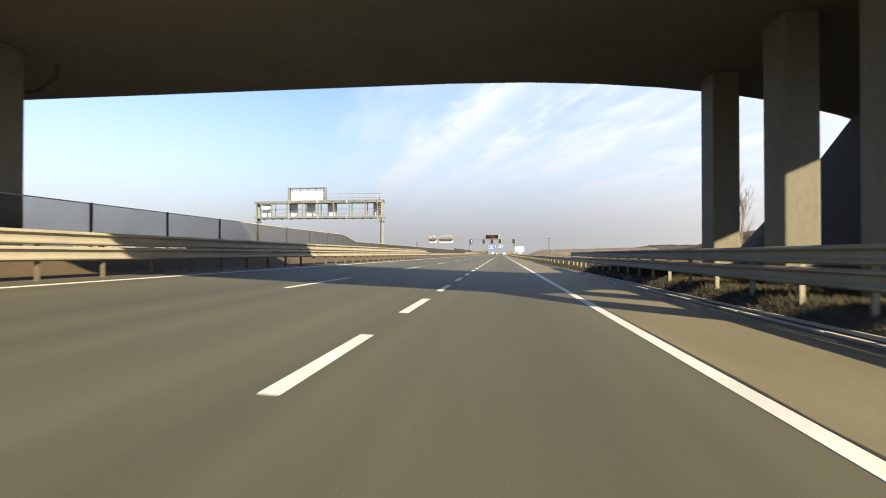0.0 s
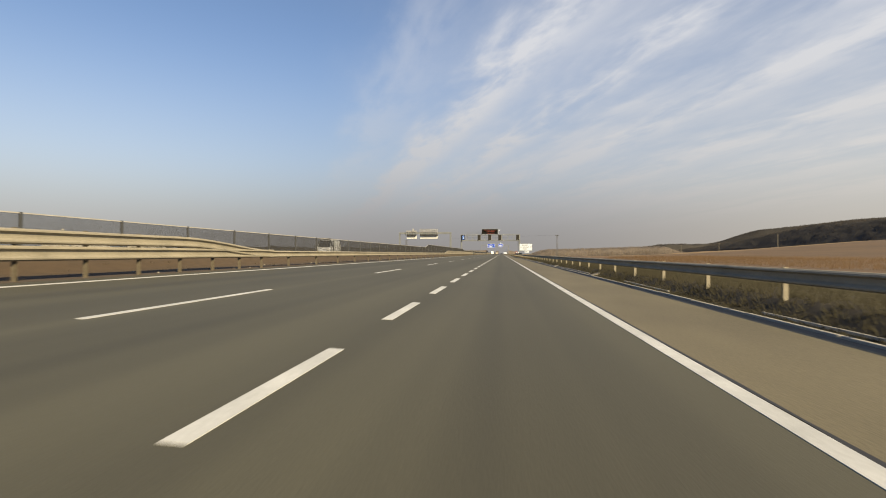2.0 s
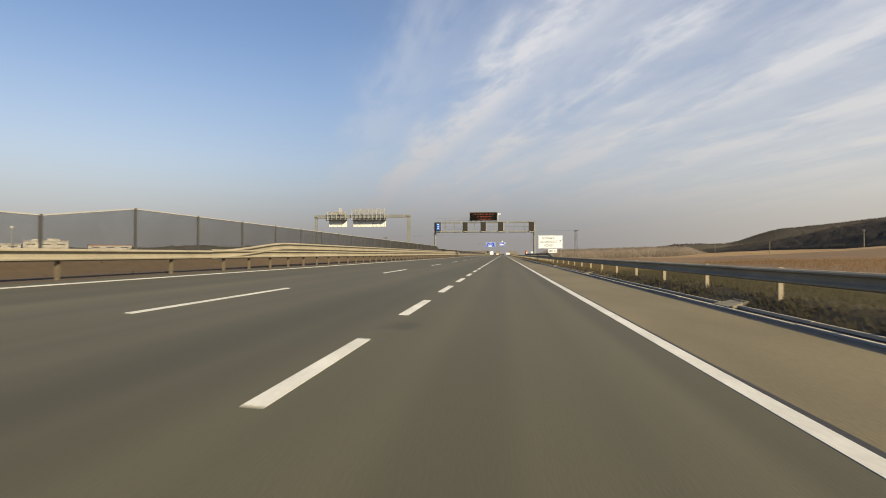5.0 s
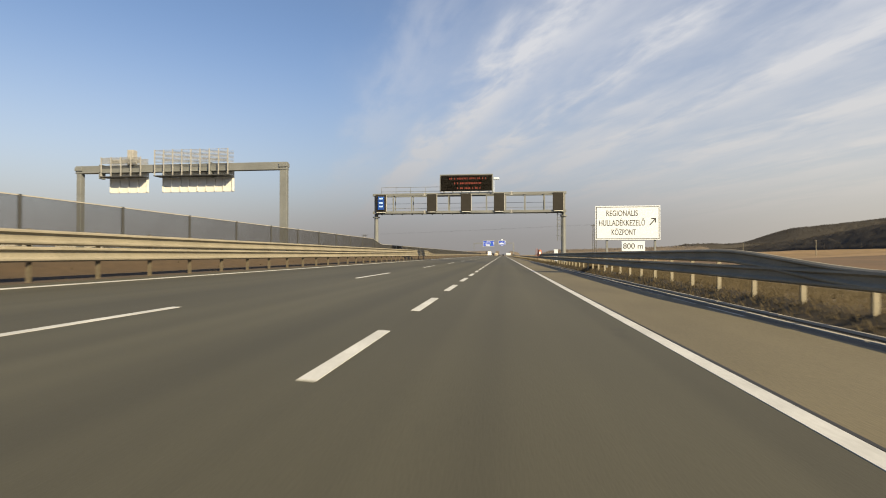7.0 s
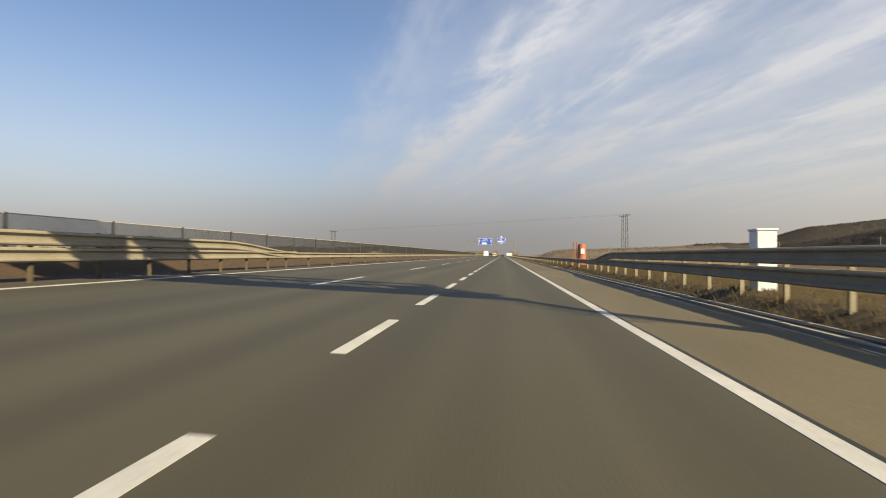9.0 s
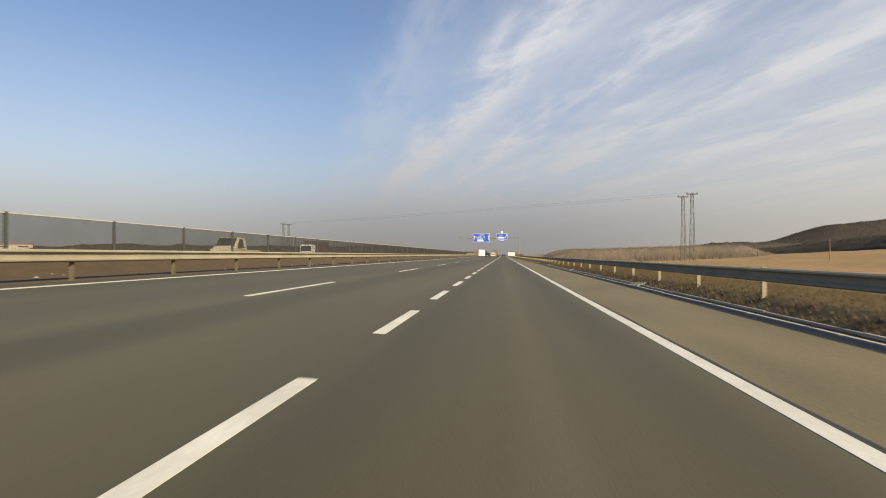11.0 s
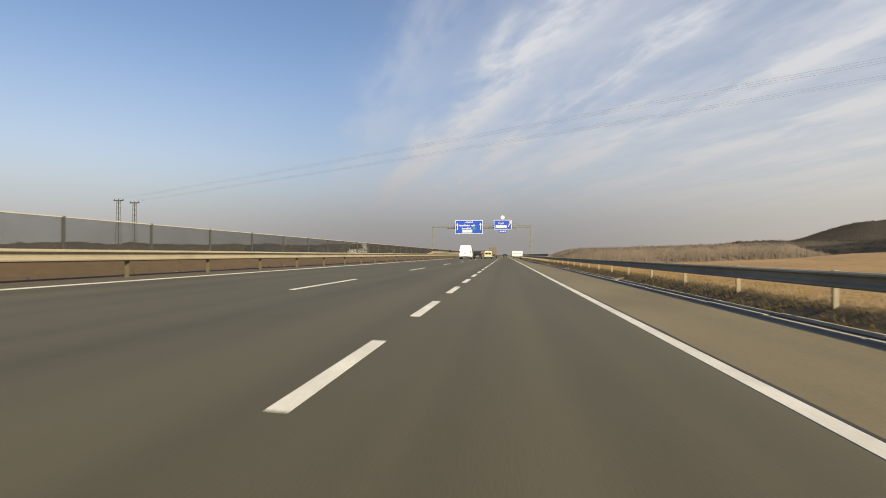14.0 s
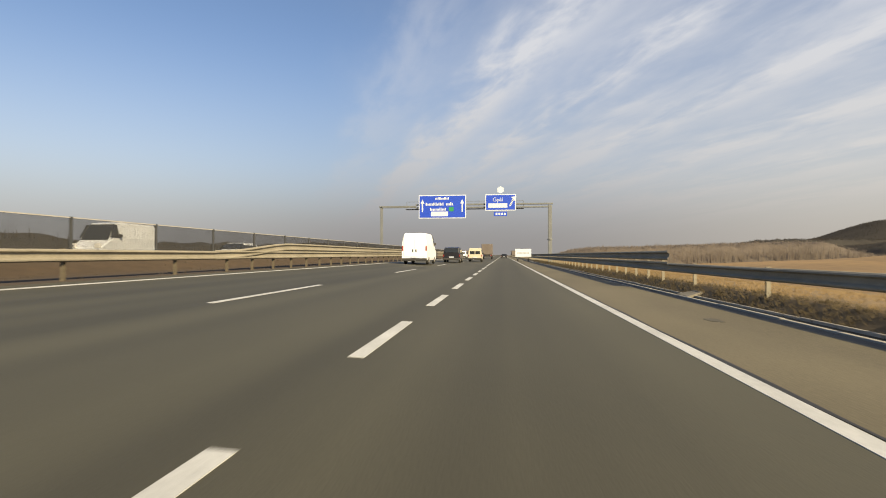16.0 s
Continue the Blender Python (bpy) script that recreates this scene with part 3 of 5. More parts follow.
# ---- gantries ----
def truss_gantry(name, label, y, xl, xr, zb, zt, base_l, base_r, depth=1.2, walkway=True, back=False):
    """A boxed lattice gantry; its signs are parts of it. The chords run along x."""
    g = tagged(empty(name, 0, y, 0), label, "gantry")
    for x, zbase in ((xl, base_l), (xr, base_r)):
        bm = bmesh.new()
        bar(bm, (x, 0, zbase - 0.2), (x, 0, zb - 0.5), 0.27, 12, 0.23)
        bar(bm, (x, 0, zb - 0.58), (x, 0, zb - 0.46), 0.40, 10)
        bar(bm, (x, 0, zb - 0.46), (x, 0, zt), 0.22, 10)
        box(bm, x - 0.5, x + 0.5, -0.5, 0.5, zbase - 0.1, zbase + 0.12, 0.02)
        part("column", bm, M["gantry"], g)
    for yy in (-depth / 2, depth / 2):
        for z in (zb, zt):
            bm = bmesh.new()
            box(bm, xl - 0.25, xr + 0.25, yy - 0.12, yy + 0.12, z - 0.14, z + 0.14, 0.02)
            part("chord", bm, M["gantry"], g)
    for f in (0.27, 0.5, 0.73):
        x = xl + (xr - xl) * f
        for z in (zb, zt):
            bm = bmesh.new()
            box(bm, x - 0.05, x + 0.05, -depth / 2 - 0.17, -depth / 2 + 0.17, z - 0.19, z + 0.19, 0.01)
            for dx in (-0.13, 0.13):
                for dz in (-0.13, 0.13):
                    box(bm, x + dx - 0.04, x + dx + 0.04, -depth / 2 - 0.15, -depth / 2 - 0.10, z + dz - 0.035, z + dz + 0.035)
            part("splice_flange", bm, M["cage"], g)
    bm = bmesh.new()
    box(bm, -0.04, 0.04, -depth / 2 - 0.06, depth / 2 + 0.06, -0.21, -0.11)
    me = mesh_of(bm, "bracket", M["gantry"])
    for i in range(round((xr - xl) / 1.2)):
        part("bracket", me, None, g, at=(xl + 0.6 + 1.2 * i, 0, zb))
    n = max(6, round((xr - xl) / 2.1))
    for i in range(n + 1):
        x = xl + (xr - xl) * i / n
        bm = bmesh.new()
        for yy in (-depth / 2, depth / 2):
            box(bm, x - (0.075 if yy < 0 else 0.04), x + (0.075 if yy < 0 else 0.04), yy - 0.05, yy + 0.05, zb, zt)
        box(bm, x - 0.04, x + 0.04, -depth / 2, depth / 2, zb - 0.05, zb + 0.03)
        box(bm, x - 0.04, x + 0.04, -depth / 2, depth / 2, zt - 0.03, zt + 0.05)
        part("strut", bm, M["gantry"], g)
    bm = bmesh.new()
    box(bm, xl, xr, -depth / 2 + 0.12, depth / 2 - 0.12, zb + 0.03, zb + 0.07)
    part("walkway", bm, M["gantry"], g)
    bm = bmesh.new()
    zs = (zb + 0.55, zb + 1.1)
    for z in zs:
        bar(bm, (xl, depth / 2 - 0.13, z), (xr, depth / 2 - 0.13, z), 0.02, 5)
    part("handrail", bm, M["gantry"], g)
    return g


def lane_panel(g, x0, x1, z0, z1, y, mat, label, face=None):
    bm = bmesh.new()
    box(bm, x0, x1, y - 0.12, y + 0.12, z0, z1, 0.02)
    box(bm, x0 + 0.1, x0 + 0.16, y + 0.12, y + 0.3, z0 + 0.1, z1 - 0.1)
    box(bm, x1 - 0.16, x1 - 0.1, y + 0.12, y + 0.3, z0 + 0.1, z1 - 0.1)
    p = part("lane_display", bm, mat, g, label)
    bm = bmesh.new()
    box(bm, x1 + 0.004, x1 + 0.07, y - 0.08, y + 0.16, z0 + 0.03, z1 - 0.03, 0.01)
    part("edge_strip", bm, M["cage"], p, "pale metal edge strip")
    bm = bmesh.new()
    box(bm, x0 + 0.12, x1 - 0.06, y - 0.17, y + 0.1, z0 - 0.09, z0 - 0.03, 0.01)
    part("drip_tray", bm, M["white_panel"], p, "pale tray under the display")
    return p


def gantry_over_road():
    y, xl, xr, zb, zt = 243.5, -15.0, 6.6, 6.05, 8.10
    g = truss_gantry("sign_gantry", "grey steel truss gantry with dark lane displays over the road", y, xl, xr, zb, zt, 0.5, 0.05)
    for x0, x1 in ((-8.85, -7.75), (-4.95, -3.8), (-1.2, -0.05), (5.35, 6.5)):
        lane_panel(g, x0, x1, zb + 0.05, zt, -0.78, M["dark"], "dark unlit lane display")
    p = lane_panel(g, -14.85, -13.65, zb + 0.05, zt, -0.78, M["dark"], "lane display with a blue sign face")
    bm = bmesh.new()
    box(bm, -14.6, -13.85, -0.925, -0.905, zb + 0.3, zt - 0.25, 0.004)
    part("sign_face", bm, M["display_face"], p)
    bm = bmesh.new()
    for z in (zb + 0.6, zb + 1.0, zb + 1.5):
        box(bm, -14.45, -14.0, -0.935, -0.93, z, z + 0.18)
    tagged(part("print", bm, M["display_print"], p), kind="stuff")
    # Invented blades: they block the lit face when seen steeply from below.
    bm = bmesh.new()
    for k in range(32):
        zk = zb + 0.30 + 0.0466 * k
        box(bm, -14.65, -13.8, -1.03, -0.9, zk, zk + 0.005)
    tagged(part("louvre", bm, M["louvre"], p, "added dark blades that hide the sign face from below"), kind="stuff")
    bm = bmesh.new()
    box(bm, -7.25, -1.4, -1.0, -0.45, zt + 0.34, zt + 2.12, 0.05)
    v = part("message_board", bm, M["dark"], g, "black variable message board with amber text lines")
    bm = bmesh.new()
    box(bm, -7.35, -1.3, -1.03, -0.4, zt + 2.08, zt + 2.2, 0.02)
    box(bm, -7.35, -7.24, -1.03, -0.4, zt + 0.3, zt + 2.1, 0.02)
    box(bm, -1.41, -1.3, -1.03, -0.4, zt + 0.1, zt + 2.1, 0.02)
    part("housing_rim", bm, M["gantry"], v)
    random.seed(5)
    for r, (a, b) in enumerate(((-6.25, -2.1), (-5.7, -2.7), (-5.35, -2.8))):
        x = a
        bm = bmesh.new()
        while x < b:
            w = random.uniform(0.09, 0.15)
            z = zt + 1.6 - 0.55 * r
            box(bm, x, x + w, -1.012, -1.004, z, z + 0.22)
            x += w + (0.06 if random.random() < 0.85 else 0.22)
        tagged(part("text_line", bm, M["amber"], v), kind="stuff")
    # Blades added only to cut off the glowing text at close range.
    bm = bmesh.new()
    for k in range(35):
        zk = zt + 0.40 + 0.0466 * k
        box(bm, -7.2, -1.45, -1.12, -0.995, zk, zk + 0.005)
    tagged(part("louvre", bm, M["louvre"], v, "added dark blades that hide the display from below"), kind="stuff")
    for k in range(6):
        x = -6.9 + 1.03 * k
        bm = bmesh.new()
        box(bm, x - 0.06, x + 0.06, -0.95, -0.5, zt + 0.14, zt + 0.36, 0.01)
        part("foot", bm, M["gantry"], v)
    bm = bmesh.new()
    box(bm, -7.2, -1.45, -0.92, -0.86, zt + 0.2, zt + 0.27, 0.01)
    part("foot_rail", bm, M["white_panel"], v, "pale rail under the board")
    bm = bmesh.new()
    box(bm, -1.25, -0.6, -0.6, -0.3, zt + 1.6, zt + 1.85, 0.05)
    bar(bm, (-1.2, -0.45, zt), (-1.2, -0.45, zt + 1.7), 0.04)
    part("traffic_camera", bm, M["sign_white"], g)
    bm = bmesh.new()
    for i in range(10):
        z = 2.9 + i * 0.35
        bar(bm, (xr - 0.68, -0.2, z), (xr - 0.30, -0.2, z), 0.02, 5)
    for x in (xr - 0.68, xr - 0.30):
        bar(bm, (x, -0.2, 2.7), (x, -0.2, zb + 0.6), 0.03, 5)
    for i in range(5):
        z = 3.3 + 0.6 * i
        pts = [(xr - 0.49 + 0.34 * math.cos(q), -0.2 - 0.6 * math.sin(q), z) for q in (0.0, 0.6, 1.2, 1.94, 2.54, 3.14)]
        for u, v2 in zip(pts, pts[1:]):
            bar(bm, u, v2, 0.018, 4)
    part("ladder", bm, M["gantry"], g)
    # the guard rail on top, beside the message board
    bm = bmesh.new()
    for z in (zt + 0.5, zt + 1.0):
        bar(bm, (xl + 0.5, 0.5, z), (-7.35, 0.5, z), 0.025, 5)
    for i in range(5):
        x = xl + 0.5 + i * 1.75
        bar(bm, (x, 0.5, zt), (x, 0.5, zt + 1.0), 0.025, 5)
    part("upper_handrail", bm, M["gantry"], g)


def gantry_far_first():
    y, xl, xr, zb, zt = 61.5, -31.6, -15.1, 5.85, 7.8
    g = truss_gantry("sign_gantry", "grey steel truss gantry over the opposite carriageway seen from behind", y, xl, xr, zb, zt, 0.5, 0.5)
    for x in (-30.9, -27.2, -24.8, -22.0, -15.9):
        bm = bmesh.new()
        box(bm, x - 0.55, x + 0.55, 0.74, 1.0, zb + 0.06, zt + 0.02, 0.03)
        part("lane_display", bm, M["white_panel"], g, "pale sheet back of a lane display")
    bm = bmesh.new()
    box(bm, -27.2, -22.9, 0.05, 0.35, zt + 0.2, zt + 1.45, 0.03)
    v = part("message_board", bm, M["white_panel"], g, "pale sheet-metal back of a message board")
    bm = bmesh.new()
    for x in (-27.5, -22.6):
        box(bm, x - 0.12, x + 0.12, -0.1, 0.4, zt, zt + 1.95, 0.02)
    box(bm, -27.5, -22.6, -0.1, 0.4, zt + 1.8, zt + 1.95, 0.02)
    for i in range(5):
        x = -27.0 + 1.05 * i
        box(bm, x - 0.05, x + 0.05, 0.0, 0.1, zt + 1.4, zt + 1.85)
    part("frame", bm, M["gantry"], v)
    bm = bmesh.new()
    box(bm, -27.6, xr + 0.2, -0.62, 0.62, zt + 0.15, zt + 0.24, 0.015)
    for i in range(9):
        x = -27.2 + 1.45 * i
        box(bm, x - 0.05, x + 0.05, -0.72, -0.6, zt - 0.3, zt + 0.2)
    part("upper_walkway", bm, M["gantry"], g)
    bm = bmesh.new()
    for x in (xr - 0.42, xr + 0.02):
        bar(bm, (x, -0.72, zb - 0.3), (x, -0.72, zt + 0.9), 0.03, 5)
    for i in range(10):
        z = zb - 0.2 + 0.3 * i
        bar(bm, (xr - 0.42, -0.72, z), (xr + 0.02, -0.72, z), 0.02, 5)
    part("ladder", bm, M["cage"], g)
    bm = bmesh.new()
    for z in (zt + 0.5, zt + 1.0):
        bar(bm, (-22.6, -0.5, z), (xr, -0.5, z), 0.025, 5)
    for i in range(5):
        x = -22.3 + i * 1.75
        bar(bm, (x, -0.5, zt), (x, -0.5, zt + 1.0), 0.025, 5)
    part("upper_handrail", bm, M["gantry"], g)


def gantry_far_second():
    y, xl, xr, zb, zt = 222.5, -34.3, -17.0, 7.30, 8.20
    g = tagged(empty("sign_gantry", 0, y, 0), "steel portal with sign boards over the opposite carriageway, seen from behind", "gantry")
    for x in (xl, xr):
        bm = bmesh.new()
        w = 0.20 if x == xl else 0.28
        box(bm, x - w, x + w, -0.2, 0.2, 0.3, zt - 0.2, 0.03)
        box(bm, x - 0.32, x + 0.32, -0.28, 0.28, zt - 0.28, zt + 0.02, 0.02)
        part("column", bm, M["gantry"], g)
    bm = bmesh.new()
    box(bm, xl - 0.3, xr + 0.3, -0.18, 0.18, zt - 0.42, zt + 0.12, 0.03)
    part("beam", bm, M["gantry"], g)
    bm = bmesh.new()
    box(bm, xl - 0.3, xr + 0.3, -0.24, 0.24, zt - 0.48, zt - 0.40, 0.01)
    part("flange", bm, M["gantry"], g)
    for x0, x1, top in ((-32.0, -28.6, 0.45), (-27.4, -21.3, 0.95)):
        bm = bmesh.new()
        box(bm, x0, x1, 0.35, 0.42, zb - 1.15, zt + 0.2, 0.01)
        board = part("sign_board", bm, M["white_panel"], g, "pale back of a direction sign")
        n = max(3, round((x1 - x0) / 0.8))
        for i in range(n + 1):
            x = x0 + 0.1 + (x1 - x0 - 0.2) * i / n
            bm = bmesh.new()
            box(bm, x - 0.035, x + 0.035, 0.25, 0.35, zb - 1.1, zt + 0.1)
            part("rib", bm, M["white_panel"], board)
        bm = bmesh.new()
        box(bm, x0 - 0.1, x1 + 0.1, -0.62, 0.24, zb + 0.02, zb + 0.08, 0.01)
        part("walkway", bm, M["fence_post"], g)
        bm = bmesh.new()
        for q in range(10):
            z = zt + 0.2 + top * q / 9
            bar(bm, (x0, -0.58, z), (x1, -0.58, z), 0.018, 4)
            bar(bm, (x0, 0.3, z), (x1, 0.3, z), 0.018, 4)
        for i in range(n + 1):
            x = x0 + (x1 - x0) * i / n
            box(bm, x - 0.03, x + 0.03, -0.62, -0.54, zb + 0.08, zt + 0.25 + top)
        tagged(part("cage", bm, M["cage"], g, "grey wire mesh cage above the beam"), kind="stuff")
    bm = bmesh.new()
    box(bm, -29.9, -29.4, -0.4, 0.1, zt + 0.1, zt + 1.3, 0.03)
    part("control_box", bm, M["cage"], g)
    for x in (-32.4, -23.0):
        bm = bmesh.new()
        box(bm, x - 0.1, x + 0.1, -0.24, 0.24, zb - 0.05, zt + 0.2, 0.01)
        part("clamp", bm, M["gantry"], g)


def gantry_blue():
    y, xl, xr = 489.7, -17.4, 6.0
    zb, zt = 7.6, 8.25
    g = tagged(empty("sign_gantry", 0, y, 0), "slender steel portal carrying two blue direction signs over the road", "gantry")
    for x, zbase in ((xl, 0.4), (xr, 0.0)):
        bm = bmesh.new()
        r = 0.16 if x < 0 else 0.24
        box(bm, x - r, x + r, -r, r, zbase, zt - 0.3, 0.03)
        if x > 0:
            bar(bm, (x, 0, 3.2), (x, 0, 3.34), 0.38, 10)
        part("column", bm, M["gantry"], g)
    for xa, xb, z0, z1 in ((xl - 0.3, -12.5, zt - 0.5, zt - 0.22), (-12.5, xr + 0.4, zt - 0.22, zt), (-12.5, xr + 0.3, zb + 0.02, zb + 0.22)):
        bm = bmesh.new()
        box(bm, xa, xb, -0.16, 0.16, z0, z1, 0.03)
        part("beam", bm, M["gantry"], g)
    bm = bmesh.new()
    box(bm, -14.0, 2.5, 0.3, 1.2, zb - 0.06, zb, 0.01)
    for i in range(9):
        x = -14 + 16.5 * i / 8
        bar(bm, (x, 1.15, zb), (x, 1.15, zb + 1.1), 0.025, 5)
    bar(bm, (-14, 1.15, zb + 1.1), (2.5, 1.15, zb + 1.1), 0.025, 5)
    part("walkway", bm, M["gantry"], g)
    blue_board(g, -12.0, -5.4, 6.2, 9.45, 0)
    blue_board(g, -2.75, 1.4, 7.2, 9.45, 1)


def blue_board(g, x0, x1, z0, z1, kind):
    bm = bmesh.new()
    box(bm, x0, x1, -0.46, -0.40, z0, z1, 0.01)
    b = part("sign_board", bm, M["sign_white"], g, "blue direction sign with white border and print")
    bm = bmesh.new()
    box(bm, x0 + 0.12, x1 - 0.12, -0.475, -0.465, z0 + 0.12, z1 - 0.12)
    part("face", bm, M["sign_blue"], b)
    bm = bmesh.new()
    w, h = x1 - x0, z1 - z0
    letters = random.Random(7)

    def bars(u0, u1, v, hh):
        x, e = x0 + w * u0, x0 + w * u1
        while x < e:
            d = letters.uniform(0.10, 0.17)
            box(bm, x, x + d, -0.49, -0.48, z0 + h * v, z0 + h * v + hh * letters.choice((0.7, 0.7, 1.0)))
            x += d + 0.06
    if kind == 0:
        for u in (0.08, 0.92):
            x = x0 + w * u
            box(bm, x - 0.09, x + 0.09, -0.49, -0.48, z0 + 0.9, z1 - 1.1)
            vs = [bm.verts.new((x + dx, -0.485, z1 - 1.2 + dz)) for dx, dz in ((-0.28, 0), (0.28, 0), (0, 0.6))]
            bm.faces.new(vs)
        bars(0.35, 0.62, 0.80, 0.35)
        bars(0.15, 0.52, 0.55, 0.4)
        bars(0.58, 0.70, 0.55, 0.45)
        bars(0.24, 0.56, 0.33, 0.4)
        box(bm, x0 + w * 0.26, x0 + w * 0.62, -0.49, -0.48, z0 + 0.3, z0 + 0.95)
    else:
        box(bm, x0 + 0.4, x0 + 3.0, -0.49, -0.48, z0 + 0.4, z0 + 1.0)
        for i in range(6):
            box(bm, x0 + 3.3 + 0.09 * i, x0 + 3.5 + 0.09 * i, -0.49, -0.48, z0 + 0.6 + 0.18 * i, z0 + 0.85 + 0.18 * i)
        vs = [bm.verts.new((x0 + 3.5 + dx, -0.485, z1 - 0.9 + dz)) for dx, dz in ((0, 0.5), (0.7, 0.6), (0.6, -0.15))]
        bm.faces.new(vs)
    tagged(part("print", bm, M["sign_white"], b), kind="stuff")
    if kind == 1:
        lettering("Gyál", 0.75, M["sign_white"], b, x0 + 1.7, z1 - 0.75, -0.486)
        bm = bmesh.new()
        bmesh.ops.create_cone(bm, cap_ends=True, segments=6, radius1=0.5, radius2=0.5, depth=0.06,
                              matrix=pose((x0 + x1) / 2, -0.43, z1 + 0.6, 90, 0, 0))
        part("exit_badge", bm, M["sign_white"], b)
        bm = bmesh.new()
        box(bm, -1.6, 0.2, -0.46, -0.42, z0 - 0.75, z0 - 0.15, 0.01)
        q = part("distance_plate", bm, M["sign_blue"], b)
        bm = bmesh.new()
        for i in range(4):
            box(bm, -1.35 + 0.38 * i, -1.1 + 0.38 * i, -0.475, -0.465, z0 - 0.6, z0 - 0.3)
        tagged(part("print", bm, M["sign_white"], q), kind="stuff")
    else:
        bm = bmesh.new()
        box(bm, x0 + w * 0.64, x0 + w * 0.74, -0.492, -0.482, z0 + h * 0.3, z0 + h * 0.3 + 0.6)
        part("road_shield", bm, M["green_print"], b)


gantry_far_first()
gantry_over_road()
gantry_far_second()
gantry_blue()


# ---- the white board ----
def white_board():
    y, x0, x1, z0, z1 = 218.8, 5.75, 9.8, 2.1, 4.3
    s = tagged(empty("road_sign", 0, y, 0), "white direction board with black lettering on three posts", "road sign")
    for x in (6.5, 9.5):
        bm = bmesh.new()
        box(bm, x - 0.06, x + 0.06, 0.06, 0.18, -0.3, z1 - 0.2, 0.01)
        part("post", bm, M["gantry"], s)
    bm = bmesh.new()
    box(bm, x0, x1, -0.03, 0.03, z0, z1, 0.012)
    b = part("board", bm, M["sign_white"], s)
    bm = bmesh.new()
    t = 0.035
    for a, c, d, e in ((x0 + .06, x1 - .06, z0 + .06, z0 + .06 + t), (x0 + .06, x1 - .06, z1 - .06 - t, z1 - .06),
                       (x0 + .06, x0 + .06 + t, z0 + .1, z1 - .1), (x1 - .06 - t, x1 - .06, z0 + .1, z1 - .1)):
        box(bm, a, c, -0.04, -0.034, d, e)
    part("border", bm, M["black"], b)
    xm = (x0 + x1) / 2
    lettering("REGIONÁLIS", 0.52, M["black"], b, xm - 0.35, z1 - 0.5, -0.036, width=1.95)
    lettering("HULLADÉKKEZELŐ", 0.52, M["black"], b, xm - 0.35, z1 - 1.12, -0.036, width=2.85)
    lettering("KÖZPONT", 0.52, M["black"], b, xm - 0.25, z1 - 1.72, -0.036, width=1.5)
    bm = bmesh.new()
    bar(bm, (x1 - 0.65, -0.036, z0 + 0.95), (x1 - 0.35, -0.036, z0 + 1.3), 0.03, 4)
    bar(bm, (x1 - 0.3, -0.036, z0 + 1.38), (x1 - 0.3, -0.036, z0 + 1.12), 0.03, 4)
    bar(bm, (x1 - 0.3, -0.036, z0 + 1.36), (x1 - 0.56, -0.036, z0 + 1.36), 0.03, 4)
    part("arrow", bm, M["black"], b)
    bm = bmesh.new()
    box(bm, 7.4, 8.85, -0.03, 0.03, z0 - 0.72, z0 - 0.08, 0.01)
    d = part("distance_plate", bm, M["sign_white"], s)
    lettering("800 m", 0.5, M["black"], d, 8.12, z0 - 0.41, -0.036)
    bm = bmesh.new()
    box(bm, 8.07, 8.17, 0.06, 0.16, -0.3, z0 - 0.1, 0.01)
    part("post", bm, M["gantry"], s)


white_board()


# ---- roadside cabinets ----
def cabinet(name, label, x, y, w, d, h, mat, z):
    c = tagged(empty(name, x, y, z), label, "cabinet")
    bm = bmesh.new()
    box(bm, -w / 2, w / 2, -d / 2, d / 2, 0.12, h - 0.06, 0.015)
    part("body", bm, mat, c)
    bm = bmesh.new()
    box(bm, -w / 2 - 0.03, w / 2 + 0.03, -d / 2 - 0.03, d / 2 + 0.03, h - 0.06, h, 0.02)
    part("lid", bm, mat, c)
    bm = bmesh.new()
    box(bm, -w / 2 - 0.02, w / 2 + 0.02, -d / 2 - 0.02, d / 2 + 0.02, -0.3, 0.12, 0.02)
    part("plinth", bm, M["concrete"], c)
    return c


cabinet("control_cabinet", "white steel roadside control cabinet behind the rail", 6.5, 251.0, 0.46, 0.45, 1.72, M["sign_white"], 0.1)
def emergency_pillar():
    p = tagged(empty("emergency_phone", 6.5, 282.0, 0.1), "orange roadside emergency phone pillar with a dark side frame", "phone pillar")
    bm = bmesh.new()
    bmesh.ops.create_cone(bm, cap_ends=True, segments=20, radius1=0.36, radius2=0.33, depth=1.9, matrix=pose(0.18, 0, 1.05))
    bmesh.ops.bevel(bm, geom=[e for e in bm.edges if e.calc_face_angle(0) > 1], offset=0.05, segments=2, affect="EDGES")
    part("body", bm, M["orange"], p)
    bm = bmesh.new()
    box(bm, 0.02, 0.34, -0.40, -0.33, 1.15, 1.6, 0.02)
    part("hatch", bm, M["sign_white"], p)
    for x in (-0.52, -0.24):
        bm = bmesh.new()
        box(bm, x - 0.04, x + 0.04, -0.05, 0.05, -0.3, 2.15, 0.01)
        part("frame_post", bm, M["trim_rust"], p)
    for z in (0.7, 1.3, 2.1):
        bm = bmesh.new()
        box(bm, -0.52, -0.24, -0.04, 0.04, z, z + 0.06)
        part("frame_bar", bm, M["orange"], p)
    bm = bmesh.new()
    box(bm, -0.35, 0.65, -0.4, 0.4, -0.3, 0.12, 0.02)
    part("plinth", bm, M["concrete"], p)


M["trim_rust"] = material("dark_orange_frame", (0.20, 0.06, 0.03), 0.6, vary=0.2)
emergency_pillar()


